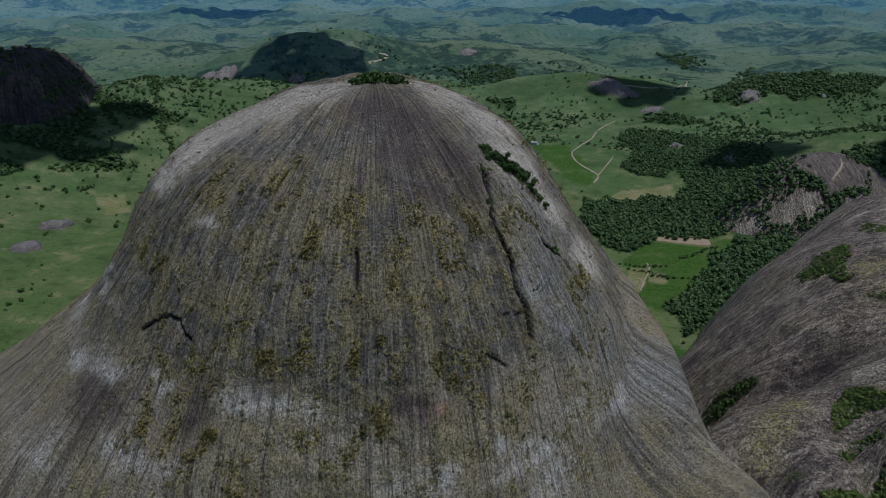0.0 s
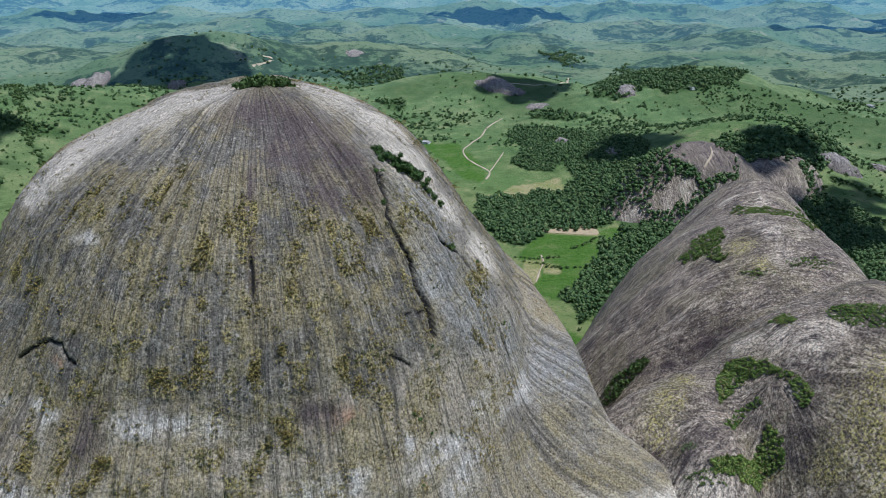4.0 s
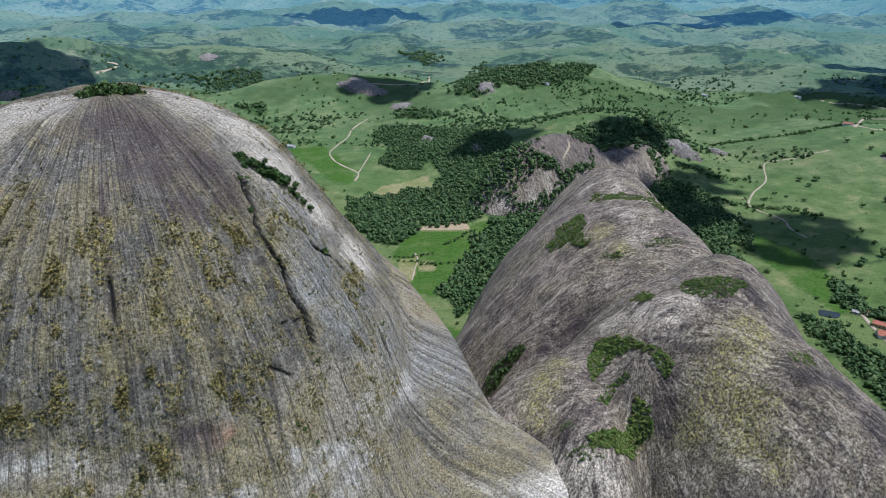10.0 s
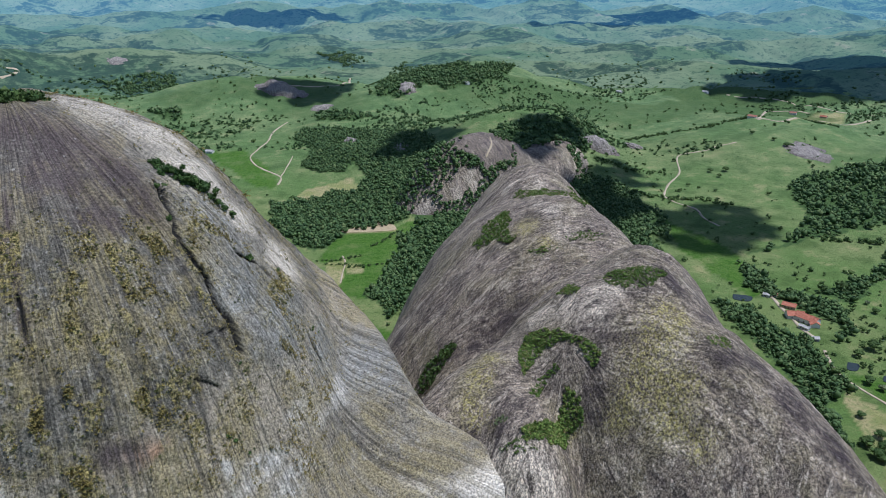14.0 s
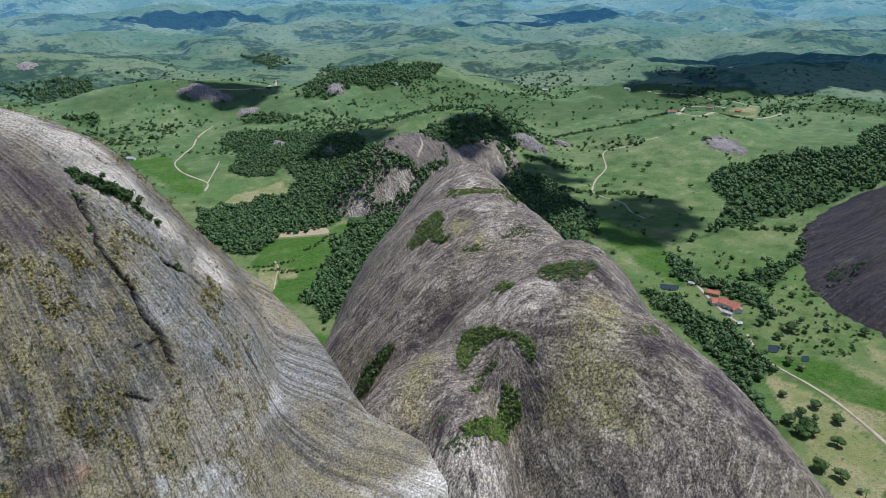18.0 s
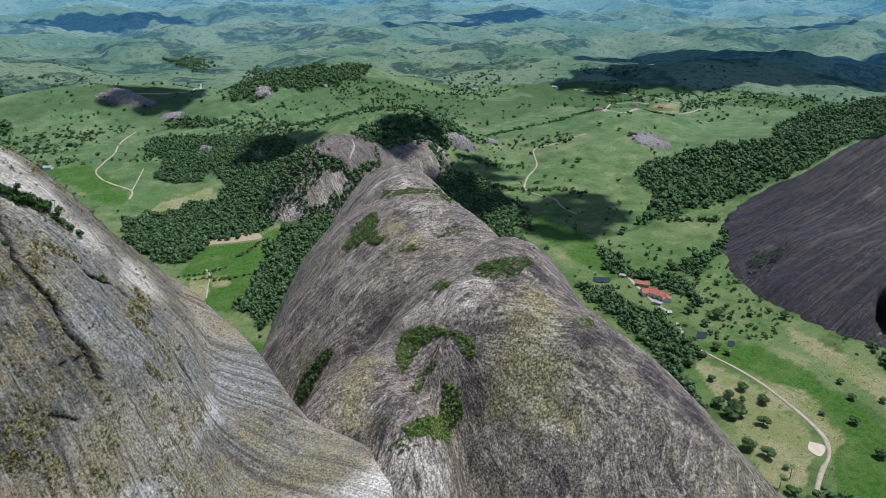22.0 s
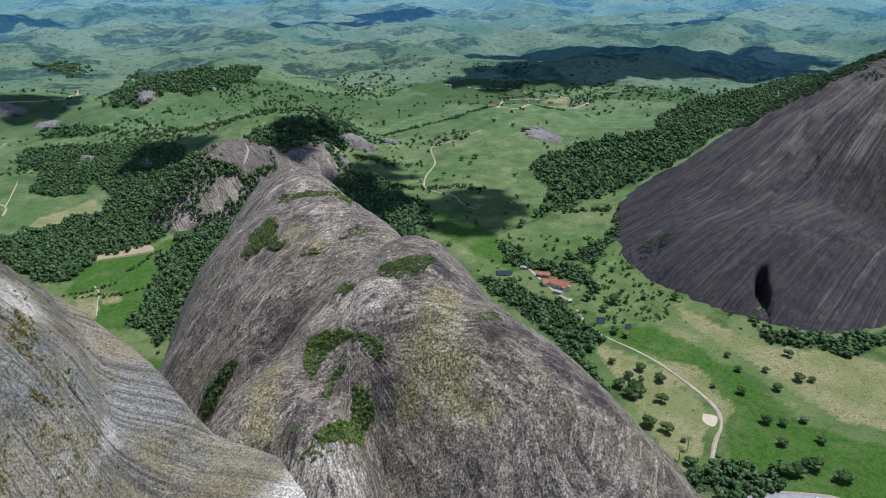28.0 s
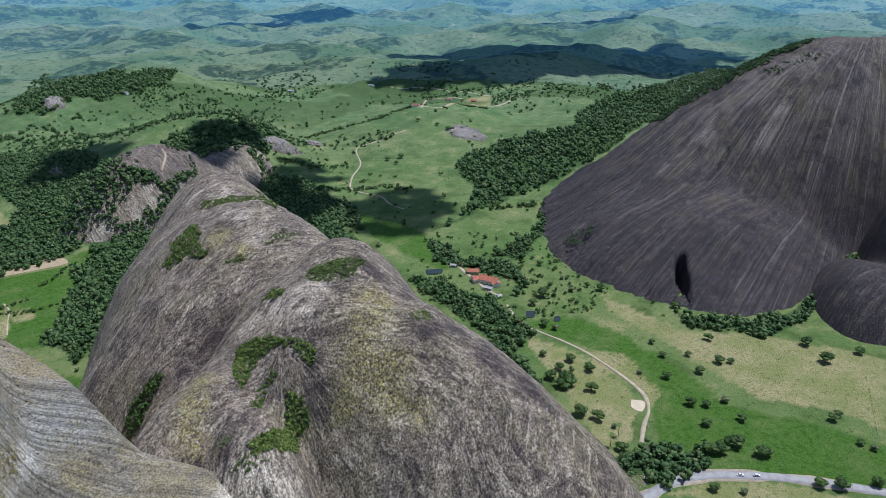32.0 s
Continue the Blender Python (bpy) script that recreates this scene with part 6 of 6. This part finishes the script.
# ---- cars on the road
def build_car(x, y, bearing):
    top = new("car")
    top.matrix_world = pose(x, y, float(ground_height(np.array([x]), np.array([y]))[0]) + 0.5, 0, 0, -bearing)
    bm = bmesh.new()
    box(bm, -0.88, -2.15, 0.32, 0.88, 2.15, 0.88)
    bmesh.ops.bevel(bm, geom=bm.edges[:], offset=0.14, segments=2, affect="EDGES")
    body = part("body", bm, CAR_PAINT, top, "glossy white bodywork")
    bm = bmesh.new()
    vs = [bm.verts.new(p) for p in ((-0.8, -1.5, 0.86), (0.8, -1.5, 0.86), (0.8, 1.0, 0.86), (-0.8, 1.0, 0.86), (-0.62, -1.1, 1.42), (0.62, -1.1, 1.42), (0.62, 0.35, 1.42), (-0.62, 0.35, 1.42))]
    for f in ((4, 5, 6, 7), (0, 1, 5, 4), (1, 2, 6, 5), (2, 3, 7, 6), (3, 0, 4, 7)):
        bm.faces.new([vs[i] for i in f])
    part("windows", bm, WINDOW_GLASS, top, "dark windows")
    bm = bmesh.new()
    box(bm, -0.64, -1.15, 1.4, 0.64, 0.4, 1.48)
    part("roof", bm, CAR_PAINT, top)
    for sx in (-0.8, 0.8):
        for sy in (-1.35, 1.35):
            bm = bmesh.new()
            bmesh.ops.create_cone(bm, cap_ends=True, segments=16, radius1=0.33, radius2=0.33, depth=0.22, matrix=pose(sx, sy, 0.33, 0, 90, 0))
            part("wheel", bm, RUBBER, top, "black tyre")
    return tagged(top, "white car driving along the grey asphalt road", "car", "cars on the road")


cars = [(406.2, 78.1), (412.1, 69.8)]
heading = math.degrees(math.atan2(cars[1][0] - cars[0][0], cars[1][1] - cars[0][1]))
for cx, cy in cars:
    build_car(cx, cy, heading)


# ---- fences
def build_fence(line, label):
    top = new("fence")
    c = curve_points(line, 6.0)
    post = bmesh.new()
    box(post, -0.09, -0.09, -0.3, 0.09, 0.09, 1.35)
    me = bpy.data.meshes.new("post")
    post.to_mesh(me)
    post.free()
    me.materials.append(BARK)
    z = ground_height(c[:, 0], c[:, 1])
    for p, q in zip(c, z):
        ob = new("post", me)
        ob.parent, ob.location = top, (*p, q)
    for h in (0.5, 1.1):
        bm = bmesh.new()
        for (p, q), (r, s) in zip(zip(c, z), zip(c[1:], z[1:])):
            a, b = Vector((*p, q + h)), Vector((*r, s + h))
            d = b - a
            bmesh.ops.create_cone(bm, cap_ends=True, segments=4, radius1=0.025, radius2=0.025, depth=d.length,
                                  matrix=Matrix.Translation(a + d / 2) @ d.to_track_quat("Z", "Y").to_matrix().to_4x4())
        part("rail", bm, BARK, top, "wire strand")
    return tagged(top, label, "fence", "pasture fences")


build_fence([(570.4, 31.4), (538.2, 23.8), (509.4, 16.6), (489.9, 11.4)], "post and wire fence across the dry pasture")
build_fence([(493.4, 220.4), (477.8, 178.3), (459.1, 154.3), (418.1, 143.6)], "post and wire fence beside the lane")
build_fence([(598.2, 310.9), (584.4, 254.0), (567.6, 191.0), (546.7, 129.7), (536.2, 87.5)], "post and wire fence between meadow and pasture")


# ---- clouds over the land, whose shadows lie on it
def build_cloud(x, y, rx, ry, turn, z=1500.0):
    t = z / SUN_DIR.z
    cx, cy = x + SUN_DIR.x * t, y + SUN_DIR.y * t
    vs, fs, k = [], [], 0
    b = radians(turn)
    for i in range(46 if rx < 250 else 110):
        a, r = rng.uniform(0, 2 * np.pi), np.sqrt(rng.uniform(0, 1)) * 0.86
        p, q = r * np.cos(a) * rx, r * np.sin(a) * ry
        s = (0.3 - 0.16 * r) * min(rx, ry) * rng.uniform(0.8, 1.4)
        v = ICO_V * (1 + 0.22 * rng.uniform(-1, 1, (len(ICO_V), 1))) * [s * 1.25, s * 1.25, s * 0.55]
        vs.append(v + [cx + p * math.sin(b) + q * math.cos(b), cy + p * math.cos(b) - q * math.sin(b), z + rng.uniform(-0.05, 0.12) * rx])
        fs.append(ICO_F + k)
        k += len(v)
    ob = raw_object("cloud", np.concatenate(vs), np.concatenate(fs), CLOUD, True)
    return tagged(ob, "white cumulus cloud drifting high over the valley", "cloud", "drifting clouds", "structure")


for (cx, cy, *_), (rx, ry, turn) in zip([(560, 905), (656.2, 976.7, 51.8), (472.8, 1095.5, 24.4)] + [(653.0, 777.3), (681.8, 607.7)] + [(2050, 1560), (2420, 990), (1840, 1235), (2150, 1180)] + [(-689.4, 1160.7, 117.9)] + [(-411.5, 2092.6)] + [(448.7, 1663.5)] + [(-1100.5, 3762.3), (909.7, 3631.2)] + [(719.5, 3646.6), (2079.0, 2822.3)] + [(2522.4, 2782.0), (3067.2, 1543.5)],
                                        [(105, 52, 62), (85, 70, 33), (105, 70, 25), (180, 75, 40), (115, 80, 50), (300, 150, 112), (400, 240, 112), (470, 190, 112), (380, 260, 112), (210, 190, 60), (190, 170, 90), (140, 100, 90),
                                         (300, 110, 70), (300, 110, 100), (300, 110, 110), (300, 100, 120), (300, 110, 120), (300, 110, 130)]):
    build_cloud(cx, cy, rx, ry, turn)
